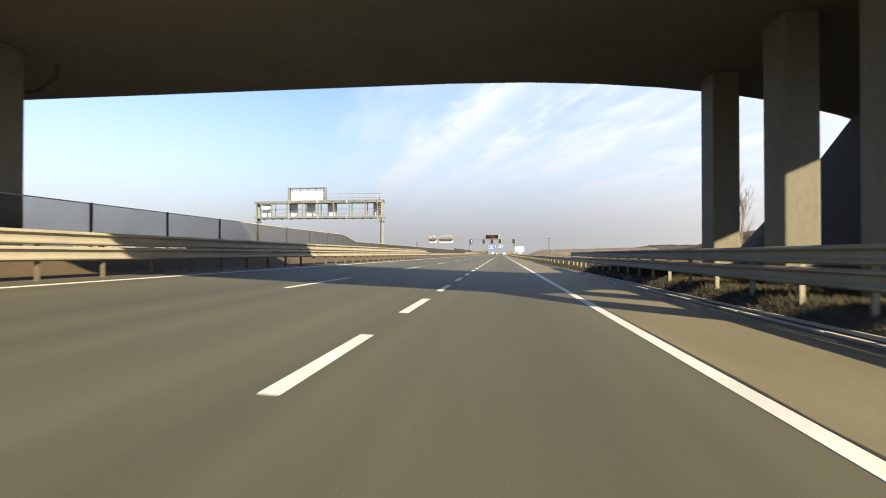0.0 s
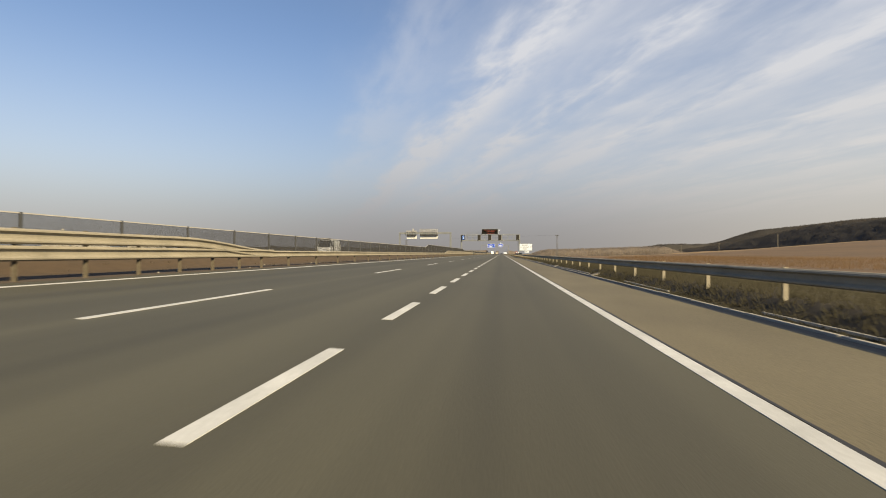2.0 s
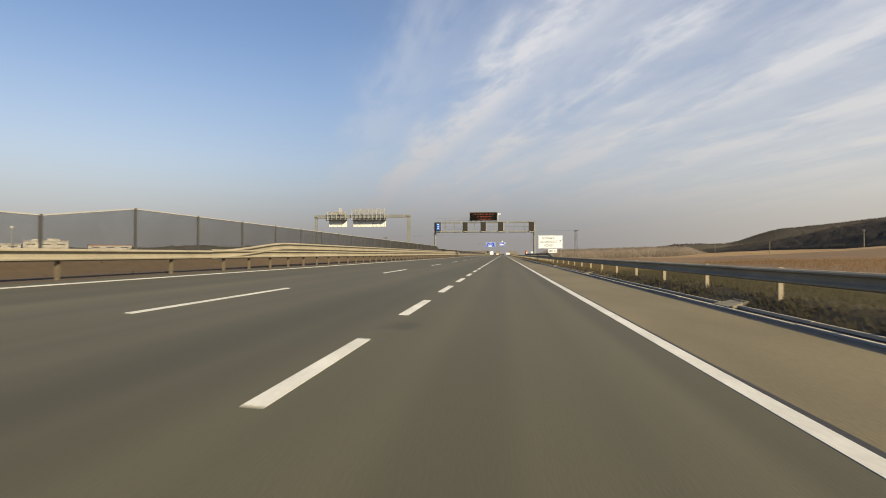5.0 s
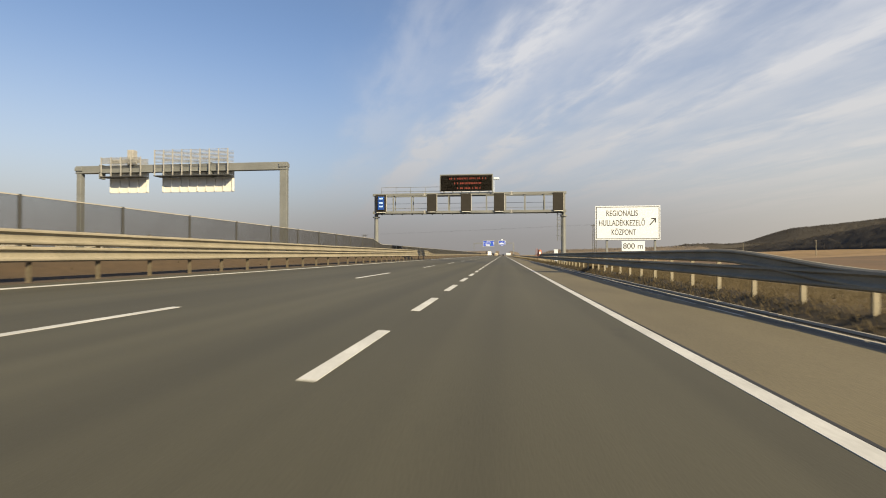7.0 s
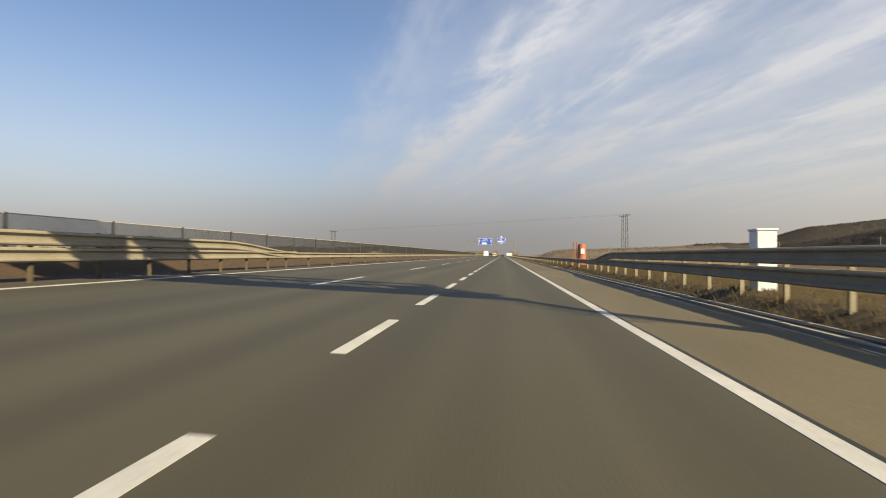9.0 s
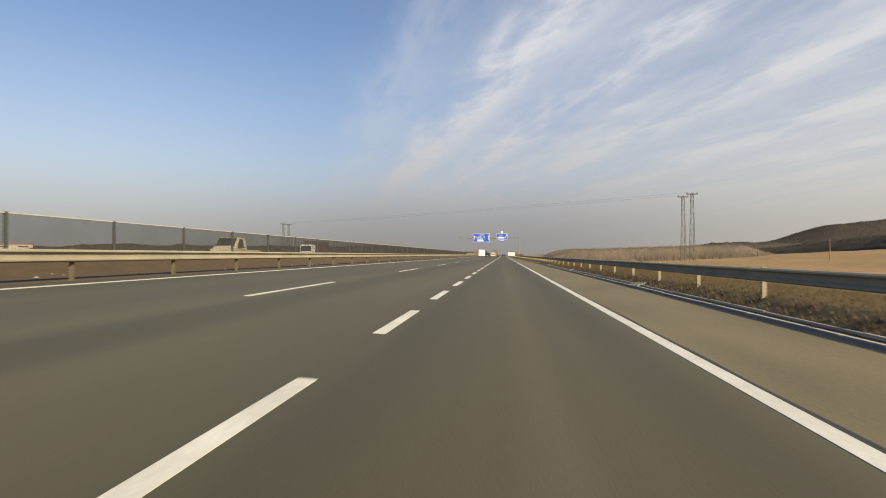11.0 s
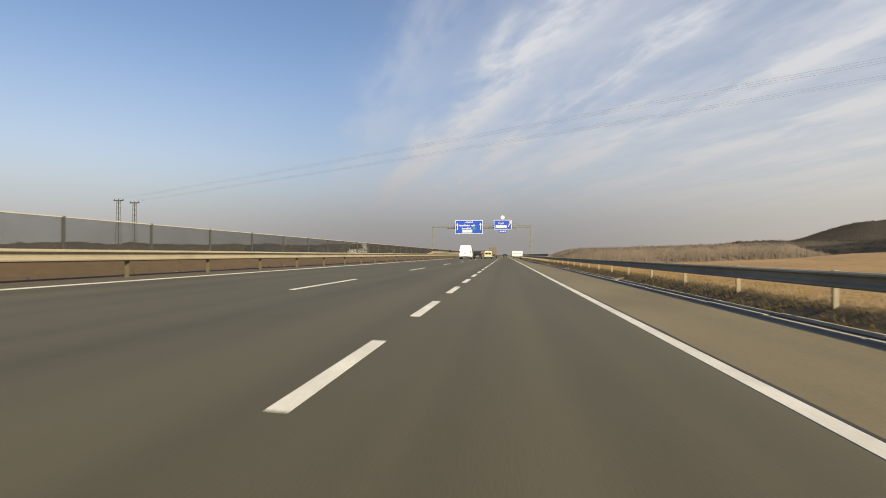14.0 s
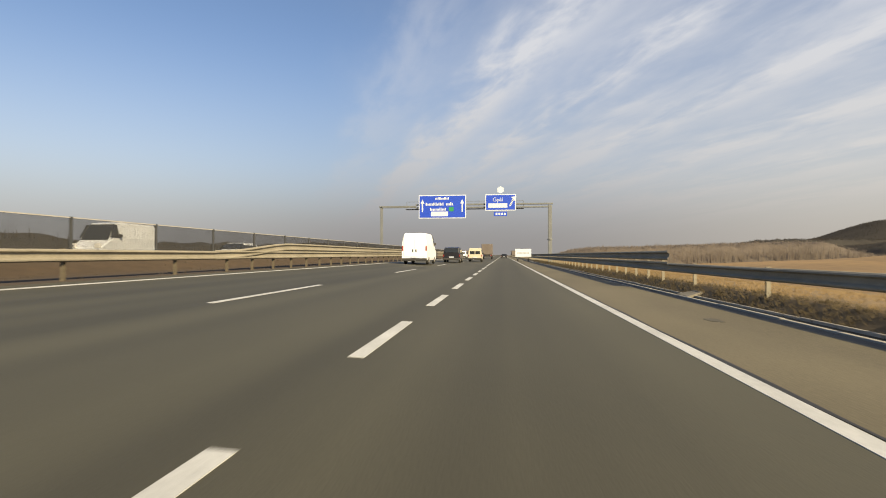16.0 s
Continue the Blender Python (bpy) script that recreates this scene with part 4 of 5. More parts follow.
# ---- bridge ----
def bridge():
    b = tagged(empty("road_bridge"), "stained concrete road bridge crossing over the motorway on piers", "bridge")
    y0, y1, zu = 3.5, 17.1, 7.55

    def front(x):
        """Unseen near edge, flared towards the abutment to steer sunlight under the deck."""
        return y0 + 1.2 * max(0.0, min(x, 17.5) - 9.6) + 0.3 * max(0.0, x - 17.5)

    def back(x):
        return y1 + 0.021 * max(0.0, min(x, 21.0) + 2.0) ** 2 + 0.3 * max(0.0, x - 21.0)

    def along(bm, prof):
        """A profile of (edge, offset, z) drawn along the deck."""
        rows = [[bm.verts.new((x, edge(x) + yy, z)) for edge, yy, z in prof] for x in (-60, -30, -2, 1, 3.5, 6, 8, 9.6, 11.2, 13, 15.5, 17.5, 21, 60)]
        n = len(prof)
        for r, q in zip(rows, rows[1:]):
            for k in range(n):
                bm.faces.new((r[k], r[(k + 1) % n], q[(k + 1) % n], q[k]))
        bm.faces.new(rows[0])
        bm.faces.new(rows[-1][::-1])
        return bm
    part("deck", along(bmesh.new(), [(front, 0, zu), (back, 0, zu), (back, 0, zu + 0.6), (front, 0, zu + 0.6)]), M["bridge_concrete"], b)
    for edge, k in ((front, -1), (back, 1)):
        part("parapet", along(bmesh.new(), [(edge, -0.15 * k, zu + 0.15), (edge, 0.12 * k, zu + 0.15), (edge, 0.12 * k, zu + 0.64), (edge, -0.15 * k, zu + 0.64)]),
             M["bridge_concrete"], b)
        bm = along(bmesh.new(), [(edge, -0.03, zu + 1.47), (edge, 0.03, zu + 1.47), (edge, 0.03, zu + 1.52), (edge, -0.03, zu + 1.52)])
        for i in range(41):
            xx = -60 + 3 * i
            bar(bm, (xx, edge(xx), zu + 0.6), (xx, edge(xx), zu + 1.5), 0.03, 5)
        part("railing", bm, M["steel_old"], b)
    for x, ys in ((7.75, (5.2, 9.0, 12.9, 17.4)), (-15.5, (5.2, 8.6, 12.0))):
        for yy in ys:
            bm = bmesh.new()
            box(bm, x - 0.45, x + 0.45, yy - 0.55, yy + 0.55, -0.4, zu + 0.01, 0.06)
            part("pier", bm, M["bridge_concrete"], b)
    bm = bmesh.new()
    bar(bm, (-14.9, 13.6, zu + 0.02), (-15.0, 13.6, zu - 0.5), 0.07, 8)
    bar(bm, (-15.0, 13.6, zu - 0.48), (-15.3, 13.2, zu - 1.1), 0.07, 8)
    bar(bm, (-15.3, 13.2, zu - 1.08), (-15.5, 12.6, zu - 1.3), 0.07, 8)
    part("drain_pipe", bm, M["fence_post"], b)
    for s, xa, xb, yb in ((1, 9.6, 15.6, 22.5), (-1, -39.0, -50.0, 18.7)):
        bm = bmesh.new()
        sweep(bm, [(xa, -0.8), (xb, zu - 0.05), (xb + s * 30, zu - 0.05), (xb + s * 30, -2)], y0 - 4, yb)
        part("abutment_slope", bm, M["grass_dark"], b)
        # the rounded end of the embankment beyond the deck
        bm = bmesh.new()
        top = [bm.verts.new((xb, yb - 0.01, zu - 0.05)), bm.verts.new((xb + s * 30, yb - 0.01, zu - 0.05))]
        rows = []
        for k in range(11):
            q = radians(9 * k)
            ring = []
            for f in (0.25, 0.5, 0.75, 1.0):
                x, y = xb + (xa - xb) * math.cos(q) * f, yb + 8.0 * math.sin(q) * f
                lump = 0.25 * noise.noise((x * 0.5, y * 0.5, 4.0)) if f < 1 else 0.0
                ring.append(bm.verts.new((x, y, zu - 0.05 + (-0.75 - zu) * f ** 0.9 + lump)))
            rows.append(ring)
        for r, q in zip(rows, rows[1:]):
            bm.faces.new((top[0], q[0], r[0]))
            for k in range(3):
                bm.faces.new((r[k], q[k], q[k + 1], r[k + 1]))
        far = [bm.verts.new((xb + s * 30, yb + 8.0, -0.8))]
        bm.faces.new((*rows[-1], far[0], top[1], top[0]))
        part("abutment_end", bm, M["grass_dark"], b, smooth=True)


bridge()


# ---- pylons ----
def pylon(x, y, h, base, spread=0.42):
    p = tagged(empty("power_pylon", x, y, base), "slim grey lattice power pylon in the field", "pylon", "power pylons")
    bm = bmesh.new()
    top = 0.22
    for sx in (-1, 1):
        for sy in (-1, 1):
            bar(bm, (sx * spread, sy * spread, -0.3), (sx * top, sy * top, h), 0.045, 4)
    n = 12
    for i in range(n):
        a, c = i / n, (i + 1) / n
        wa, wc = spread + (top - spread) * a, spread + (top - spread) * c
        s = 1 if i % 2 else -1
        for sy in (-1, 1):
            bar(bm, (-s * wa, sy * wa, a * h), (s * wc, sy * wc, c * h), 0.02, 4)
            bar(bm, (sy * wa, -s * wa, a * h), (sy * wc, s * wc, c * h), 0.02, 4)
    part("mast", bm, M["pylon_paint"], p)
    bm = bmesh.new()
    box(bm, -1.05, 1.05, -0.1, 0.1, h - 0.2, h, 0.02)
    for x in (-0.95, 0, 0.95):
        bar(bm, (x, 0, h - 0.02), (x, 0, h + 0.2), 0.09, 6)
    part("crossarm", bm, M["fence_post"], p)
    return p


pylon(36.6, 394.0, 13.2, 0.0)
pylon(36.6, 399.0, 13.2, 0.0)
pylon(-77.5, 461.5, 12.9, -0.7)
pylon(-77.5, 466.0, 12.9, -0.7)


def wires():
    """Three conductors on each line of pylons, sagging over the road."""
    for a, c in (((36.6, 394.0, 13.45), (-77.5, 461.5, 12.45)), ((36.6, 399.0, 13.45), (-77.5, 466.0, 12.45))):
        for d in (-0.95, 0.0, 0.95):
            cu = bpy.data.curves.new("power_line", "CURVE")
            cu.dimensions = "3D"
            cu.bevel_depth = 0.004
            cu.bevel_resolution = 1
            sp = cu.splines.new("POLY")
            sp.points.add(20)
            for i in range(21):
                t = i / 20
                p = Vector(a).lerp(Vector(c), t)
                sp.points[i].co = (p.x + d, p.y, p.z - 1.2 * t * (1 - t), 1)
            tmp = bpy.data.objects.new("power_line", cu)
            me = bpy.data.meshes.new_from_object(tmp)
            bpy.data.objects.remove(tmp)
            me.materials.append(M["fence_post"])
            tagged(new("power_line", me), "thin dark power line sagging over the road", "cable", "power lines")


wires()


# ---- vehicles ----
M["car_white"] = material("white_car_paint", (0.68, 0.72, 0.77), 0.35, vary=0.03, scale=0.7, fine=6)
M["car_dark"] = material("dark_car_paint", (0.014, 0.014, 0.018), 0.3, vary=0.1, scale=0.7, fine=6)
M["car_cream"] = material("cream_car_paint", (0.47, 0.44, 0.35), 0.4, vary=0.04, scale=0.7, fine=6)
M["car_glass"] = material("car_glass", (0.02, 0.024, 0.028), 0.12, vary=0.1)
M["tyre"] = material("tyre_rubber", (0.018, 0.018, 0.018), 0.85, vary=0.2)
M["trim_black"] = material("black_trim", (0.03, 0.03, 0.03), 0.6, vary=0.2)
M["tail_red"] = material("tail_lamp_red", (0.22, 0.015, 0.012), 0.3, vary=0.1)
M["lamp_clear"] = material("lamp_clear", (0.7, 0.7, 0.68), 0.15, vary=0.05)


def loft(bm, sections):
    """Closed rings of equal count joined along the way."""
    rows = [[bm.verts.new(p) for p in ring] for ring in sections]
    n = len(rows[0])
    for a, b in zip(rows, rows[1:]):
        for k in range(n):
            bm.faces.new((a[k], a[(k + 1) % n], b[(k + 1) % n], b[k]))
    bm.faces.new(rows[0])
    bm.faces.new(rows[-1][::-1])
    return bm


def vehicle(name, label, x, y, z, paint, length, width, height, side, rz=0.0, roof_in=0.86, belt=0.55, windows=True, rear_glass=True):
    """A car or van; its tail is at y = 0 and it points to +y. side: outline (u, lower z, upper z) along its length."""
    v = tagged(empty(name, x, y, z, rz), label, "van" if "van" in name else "car")
    w = width / 2
    rings = []
    for u, lo, hi in side:
        yy = u * length
        zb = height * belt
        up = max(hi, zb * 0.9)
        k = roof_in if hi > zb * 1.15 else 0.96
        rings.append([(-w * 0.96, yy, lo), (-w, yy, lo + 0.16), (-w, yy, min(zb, hi - 0.06)), (-w * (k + 1) / 2, yy, (min(zb, hi - 0.06) + hi) / 2),
                      (-w * k, yy, hi - 0.05), (-w * (k - 0.08), yy, hi), (w * (k - 0.08), yy, hi), (w * k, yy, hi - 0.05),
                      (w * (k + 1) / 2, yy, (min(zb, hi - 0.06) + hi) / 2), (w, yy, min(zb, hi - 0.06)), (w, yy, lo + 0.16), (w * 0.96, yy, lo)])
    bm = loft(bmesh.new(), rings)
    bmesh.ops.bevel(bm, geom=[e for e in bm.edges if e.calc_face_angle(0) > 0.6], offset=0.03, segments=2, affect="EDGES")
    body = part("body", bm, paint, v, smooth=False)
    zb = height * belt
    if rear_glass:
        (u0, _, h0), (u1, _, h1) = side[0], side[1]
        tall = h0 > zb * 1.3
        if tall:
            lo_y, hi_y, za, zc = 0.0, 0.0, zb + 0.03, h0 - 0.28
        else:
            lo_y, hi_y, za, zc = u0 * length, u1 * length, h0 - 0.02, h1 - 0.06
        for xa, xb in (((-w * 0.74, -w * 0.06), (w * 0.06, w * 0.74)) if tall else ((-w * 0.76, w * 0.76),)):
            bm = bmesh.new()
            k = 0.92 if not tall else 1.0
            ring = [Vector((xa, lo_y, za)), Vector((xb, lo_y, za)), Vector((xb * k, hi_y, zc)), Vector((xa * k, hi_y, zc))]
            n = Vector((0, -(zc - za), hi_y - lo_y)).normalized() * 0.03
            vs, vs2 = [bm.verts.new(p + n) for p in ring], [bm.verts.new(p - n) for p in ring]
            bm.faces.new(vs)
            bm.faces.new(vs2[::-1])
            for q in range(4):
                bm.faces.new((vs[q], vs[(q + 1) % 4], vs2[(q + 1) % 4], vs2[q]))
            part("rear_window", bm, M["car_glass"], v)
    else:
        for xa, xb in ((-w * 0.86, -0.01), (0.01, w * 0.86)):
            bm = bmesh.new()
            box(bm, xa, xb, -0.025, 0.02, 0.62, side[0][2] - 0.12, 0.02)
            door = part("rear_door", bm, paint, v)
            bm = bmesh.new()
            xh = xb - 0.12 if xa < -0.1 else xa + 0.12
            box(bm, xh - 0.05, xh + 0.05, -0.05, -0.02, 1.0, 1.22, 0.01)
            part("door_handle", bm, M["trim_black"], door)
    if windows:
        for s in (-1, 1):
            bm = bmesh.new()
            a, b = windows if isinstance(windows, tuple) else (0.12, 0.66)
            xs = s * w * (roof_in + 1) / 2
            pts = [(a, zb + 0.02), (b + 0.09, zb + 0.02), (b, height - 0.17), (a + 0.03, height - 0.17)]
            lowx, topx = s * (w + 0.006), s * (w * (roof_in + 0.06) + 0.012)
            vs = [bm.verts.new((lowx if i < 2 else topx, u * length, zz)) for i, (u, zz) in enumerate(pts)]
            vs2 = [bm.verts.new((p.co.x - s * 0.05, p.co.y, p.co.z)) for p in vs]
            bm.faces.new(vs)
            bm.faces.new(vs2[::-1])
            for i in range(4):
                bm.faces.new((vs[i], vs[(i + 1) % 4], vs2[(i + 1) % 4], vs2[i]))
            part("side_window", bm, M["car_glass"], v)
    # windscreen
    top = max(range(len(side)), key=lambda i: (side[i][2], side[i][0]))
    for i in range(len(side) - 1):
        if side[i][2] > zb * 1.3 and side[i + 1][2] < side[i][2] - 0.25:
            (ua, _, ha), (ub, _, hb) = side[i], side[i + 1]
            bm = bmesh.new()
            ring = [(-w * 0.78, ua * length + 0.03, ha - 0.06), (w * 0.78, ua * length + 0.03, ha - 0.06), (w * 0.86, ub * length - 0.02, hb + 0.05),
                    (-w * 0.86, ub * length - 0.02, hb + 0.05)]
            n = Vector((0, 1, (ub - ua) * length / max(0.1, ha - hb))).normalized() * 0.035
            vs = [bm.verts.new(Vector(p) + n) for p in ring]
            vs2 = [bm.verts.new(Vector(p) - n) for p in ring]
            bm.faces.new(vs)
            bm.faces.new(vs2[::-1])
            for q in range(4):
                bm.faces.new((vs[q], vs[(q + 1) % 4], vs2[(q + 1) % 4], vs2[q]))
            part("windscreen", bm, M["car_glass"], v)
            break
    r = 0.33 if height > 1.7 else 0.30
    for u in (0.2, 0.8):
        for s in (-1, 1):
            bm = bmesh.new()
            bmesh.ops.create_cone(bm, cap_ends=True, segments=20, radius1=r, radius2=r, depth=0.21, matrix=pose(s * (w - 0.10), u * length, r, 0, 90, 0))
            bmesh.ops.bevel(bm, geom=[e for e in bm.edges if e.calc_face_angle(0) > 1], offset=0.03, segments=2, affect="EDGES")
            wh = part("wheel", bm, M["tyre"], v)
            bm = bmesh.new()
            bmesh.ops.create_cone(bm, cap_ends=True, segments=16, radius1=r * 0.62, radius2=r * 0.55, depth=0.03, matrix=pose(s * (w + 0.01), u * length, r, 0, 90 * s, 0))
            part("rim", bm, M["steel_old"], wh)
    bm = bmesh.new()
    box(bm, -w * 0.98, w * 0.98, -0.09, 0.10, 0.30, 0.52, 0.04)
    part("rear_bumper", bm, M["trim_black"], v)
    bm = bmesh.new()
    box(bm, -w * 0.97, w * 0.97, length - 0.12, length + 0.06, 0.28, 0.5, 0.04)
    part("front_bumper", bm, M["trim_black"], v)
    for s in (-1, 1):
        bm = bmesh.new()
        box(bm, s * w * 0.89, s * w * 0.995, -0.035, 0.06, zb * 0.70, zb * 0.95, 0.015)
        part("tail_lamp", bm, M["tail_red"], v)
        bm = bmesh.new()
        box(bm, s * w * 0.58, s * w * 0.93, length - 0.1, length + 0.02, zb * 0.62, zb * 0.8, 0.02)
        part("headlight", bm, M["lamp_clear"], v)
        bm = bmesh.new()
        box(bm, s * (w + 0.02), s * (w + 0.2), length * 0.70, length * 0.70 + 0.12, zb + 0.02, zb + 0.24, 0.03)
        part("wing_mirror", bm, M["trim_black"], v)
    bm = bmesh.new()
    box(bm, -0.26, 0.26, -0.10, -0.08, 0.56, 0.67)
    part("number_plate", bm, M["sign_white"], v)
    return v


VAN = [(0.0, 0.42, 2.40), (0.03, 0.36, 2.52), (0.62, 0.34, 2.56), (0.72, 0.34, 2.46), (0.86, 0.34, 1.42), (0.97, 0.36, 1.12), (1.0, 0.42, 0.92)]
SMALL_VAN = [(0.0, 0.40, 1.74), (0.03, 0.34, 1.84), (0.58, 0.32, 1.85), (0.74, 0.32, 1.16), (0.95, 0.34, 0.98), (1.0, 0.4, 0.8)]
HATCH = [(0.0, 0.36, 0.98), (0.08, 0.30, 1.40), (0.2, 0.28, 1.49), (0.52, 0.28, 1.50), (0.72, 0.28, 1.0), (0.95, 0.3, 0.84), (1.0, 0.36, 0.66)]
SUV = [(0.0, 0.42, 1.12), (0.05, 0.36, 1.60), (0.15, 0.34, 1.70), (0.52, 0.34, 1.70), (0.70, 0.34, 1.16), (0.95, 0.36, 1.0), (1.0, 0.42, 0.8)]

PICKUP = [(0.0, 0.5, 1.0), (0.02, 0.42, 1.06), (0.50, 0.40, 1.06), (0.52, 0.40, 2.12), (0.76, 0.40, 2.16), (0.88, 0.40, 1.36), (0.98, 0.42, 1.16), (1.0, 0.46, 0.9)]


def vehicles():
    vehicle("delivery_van", "tall white panel van with blank rear doors on the road", -7.35, 459.3, road_z(-7.35), M["car_white"], 5.6, 2.02, 2.56, VAN,
            roof_in=0.84, belt=0.62, windows=(0.70, 0.76), rear_glass=False)
    vehicle("black_car", "black estate car with roof rails in the middle lane", -5.9, 474.3, road_z(-5.9), M["car_dark"], 4.5, 1.84, 1.70, SUV)
    vehicle("small_van", "cream-white small van with two rear windows", -4.1, 488.0, road_z(-4.1), M["car_cream"], 4.1, 1.82, 1.85, SMALL_VAN, roof_in=0.88)
    vehicle("white_car", "white hatchback in the middle lane", -8.4, 519.0, road_z(-8.4), M["car_white"], 4.1, 1.75, 1.50, HATCH)
    for x, y, ln, lab in ((-24.0, 123.6, 4.7, "white panel van on the opposite carriageway"),
                          (-24.0, 450.4, 4.7, "white panel van coming on the opposite carriageway")):
        v = vehicle("delivery_van", lab, x, y, 0.55, M["car_white"], ln, 2.02, 2.56, VAN, rz=180, roof_in=0.84, belt=0.62, windows=(0.70, 0.76), rear_glass=False)
        if y < 200:
            bm = bmesh.new()
            box(bm, -0.62, 0.62, ln * 0.60, ln * 0.72, 2.54, 2.70, 0.04)
            part("roof_spoiler", bm, M["trim_black"], v, "dark roof spoiler over the cab")
    vehicle("white_car", "small white car behind the netting on the opposite carriageway", -20.5, 458.0, 0.55, M["car_white"], 4.1, 1.75, 1.50, HATCH, rz=180)
    vehicle("flatbed_pickup", "cream-white flatbed pickup with a tall cab behind the netting", -24.0, 335.2, 0.55, M["car_cream"], 5.2, 2.0, 2.16, PICKUP, rz=180,
            windows=(0.60, 0.72), rear_glass=False)
    for x, y in ((-21.0, 411.0), (-21.0, 422.5)):
        vehicle("dark_car", "dark car on the opposite carriageway behind the netting", x, y, 0.55, M["car_dark"], 4.3, 1.8, 1.5, HATCH, rz=180)


vehicles()


def box_truck(x, y, z, label, body, rz=0.0, size=1.0):
    t = tagged(empty("box_truck", x, y, z, rz), label, "truck")
    t.scale = (size, size, size)
    bm = bmesh.new()
    box(bm, -1.22, 1.22, 0.0, 6.4, 1.0, 3.4, 0.04)
    part("cargo_body", bm, body, t)
    bm = bmesh.new()
    for s in (-1, 1):
        box(bm, s * 0.03, s * 1.15, -0.03, 0.02, 1.08, 3.32, 0.01)
    part("rear_door", bm, body, t)
    bm = bmesh.new()
    box(bm, -1.1, 1.1, 6.55, 8.4, 0.6, 2.75, 0.12)
    cab = part("cab", bm, M["car_white"], t)
    bm = bmesh.new()
    box(bm, -0.95, 0.95, 8.37, 8.43, 1.6, 2.5, 0.02)
    part("windscreen", bm, M["car_glass"], cab)
    bm = bmesh.new()
    box(bm, -0.45, 0.45, 0.2, 8.2, 0.6, 1.0, 0.03)
    box(bm, -1.1, 1.1, -0.02, 0.1, 0.5, 0.68, 0.02)
    part("chassis", bm, M["trim_black"], t)
    for yy in (1.6, 7.3):
        for s in (-1, 1):
            bm = bmesh.new()
            bmesh.ops.create_cone(bm, cap_ends=True, segments=20, radius1=0.48, radius2=0.48, depth=0.3, matrix=pose(s * 1.02, yy, 0.48, 0, 90, 0))
            part("wheel", bm, M["tyre"], t)
    for s in (-1, 1):
        bm = bmesh.new()
        box(bm, s * 0.8, s * 1.1, -0.05, 0.0, 0.72, 0.88, 0.01)
        part("tail_lamp", bm, M["tail_red"], t)


M["truck_body"] = material("brown_truck_body", (0.115, 0.098, 0.088), 0.6, vary=0.12, scale=0.6, fine=6)
M["truck_red"] = material("red_brown_tarpaulin", (0.075, 0.038, 0.033), 0.8, vary=0.2, scale=0.8, fine=8)
box_truck(-4.0, 535.0, road_z(-4.0), "box truck with a dull brown cargo body far ahead", M["truck_body"])
box_truck(-24.0, 354.5, 0.55, "small truck with white cab and red-brown cargo body behind netting", M["truck_red"], 180, 0.68)
vehicle("grey_car", "grey hatchback far ahead in the shoulder-side lane", 0.0, 585.0, road_z(0.0), M["car_dark"], 4.1, 1.75, 1.50, HATCH)


def sign_trailer():
    """A low trailer that carries a white board, parked on the shoulder."""
    y = 517.0
    t = tagged(empty("sign_trailer", 3.45, y, road_z(3.45)), "white sign board on a small trailer parked on the shoulder", "trailer")
    bm = bmesh.new()
    box(bm, -1.5, 1.5, -0.04, 0.04, 0.88, 2.38, 0.02)
    board = part("board", bm, M["sign_white"], t)
    bm = bmesh.new()
    for k in range(9):
        x = -1.1 + 0.25 * k
        box(bm, x, x + 0.17, -0.055, -0.045, 1.5, 1.72)
    tagged(part("print", bm, M["cage"], board), kind="stuff")
    for x in (-1.1, 1.1):
        bm = bmesh.new()
        box(bm, x - 0.04, x + 0.04, 0.05, 0.13, 0.45, 2.3, 0.01)
        part("upright", bm, M["gantry"], t)
    bm = bmesh.new()
    box(bm, -1.2, 1.2, -0.1, 1.9, 0.42, 0.54, 0.02)
    box(bm, -0.06, 0.06, 1.9, 3.0, 0.42, 0.52, 0.02)
    part("chassis", bm, M["trim_black"], t)
    for x in (-0.98, 0.98):
        bm = bmesh.new()
        bmesh.ops.create_cone(bm, cap_ends=True, segments=20, radius1=0.3, radius2=0.3, depth=0.19, matrix=pose(x, 0.9, 0.3, 0, 90, 0))
        bmesh.ops.bevel(bm, geom=[e for e in bm.edges if e.calc_face_angle(0) > 1], offset=0.03, segments=2, affect="EDGES")
        part("wheel", bm, M["tyre"], t)
        bm = bmesh.new()
        box(bm, x - 0.14, x + 0.14, 0.5, 1.3, 0.62, 0.66, 0.01)
        part("mudguard", bm, M["trim_black"], t)


sign_trailer()


def field_poles():
    for k, y in enumerate((211.0, 314.0, 417.0, 510.0, 602.0)):
        z = land_z(184.0, y)
        p = tagged(empty("utility_pole", 184.0, y, z), "slim utility pole standing in the field", "pole", "utility poles")
        bm = bmesh.new()
        bar(bm, (0, 0, -0.4), (0, 0, 12.2), 0.24, 8, 0.15)
        part("shaft", bm, M["concrete"], p)
        bm = bmesh.new()
        box(bm, -0.7, 0.7, -0.06, 0.06, 11.7, 11.82, 0.01)
        for x in (-0.6, 0.0, 0.6):
            bar(bm, (x, 0, 11.8), (x, 0, 12.02), 0.05, 6)
        part("crossarm", bm, M["bark"], p)


field_poles()


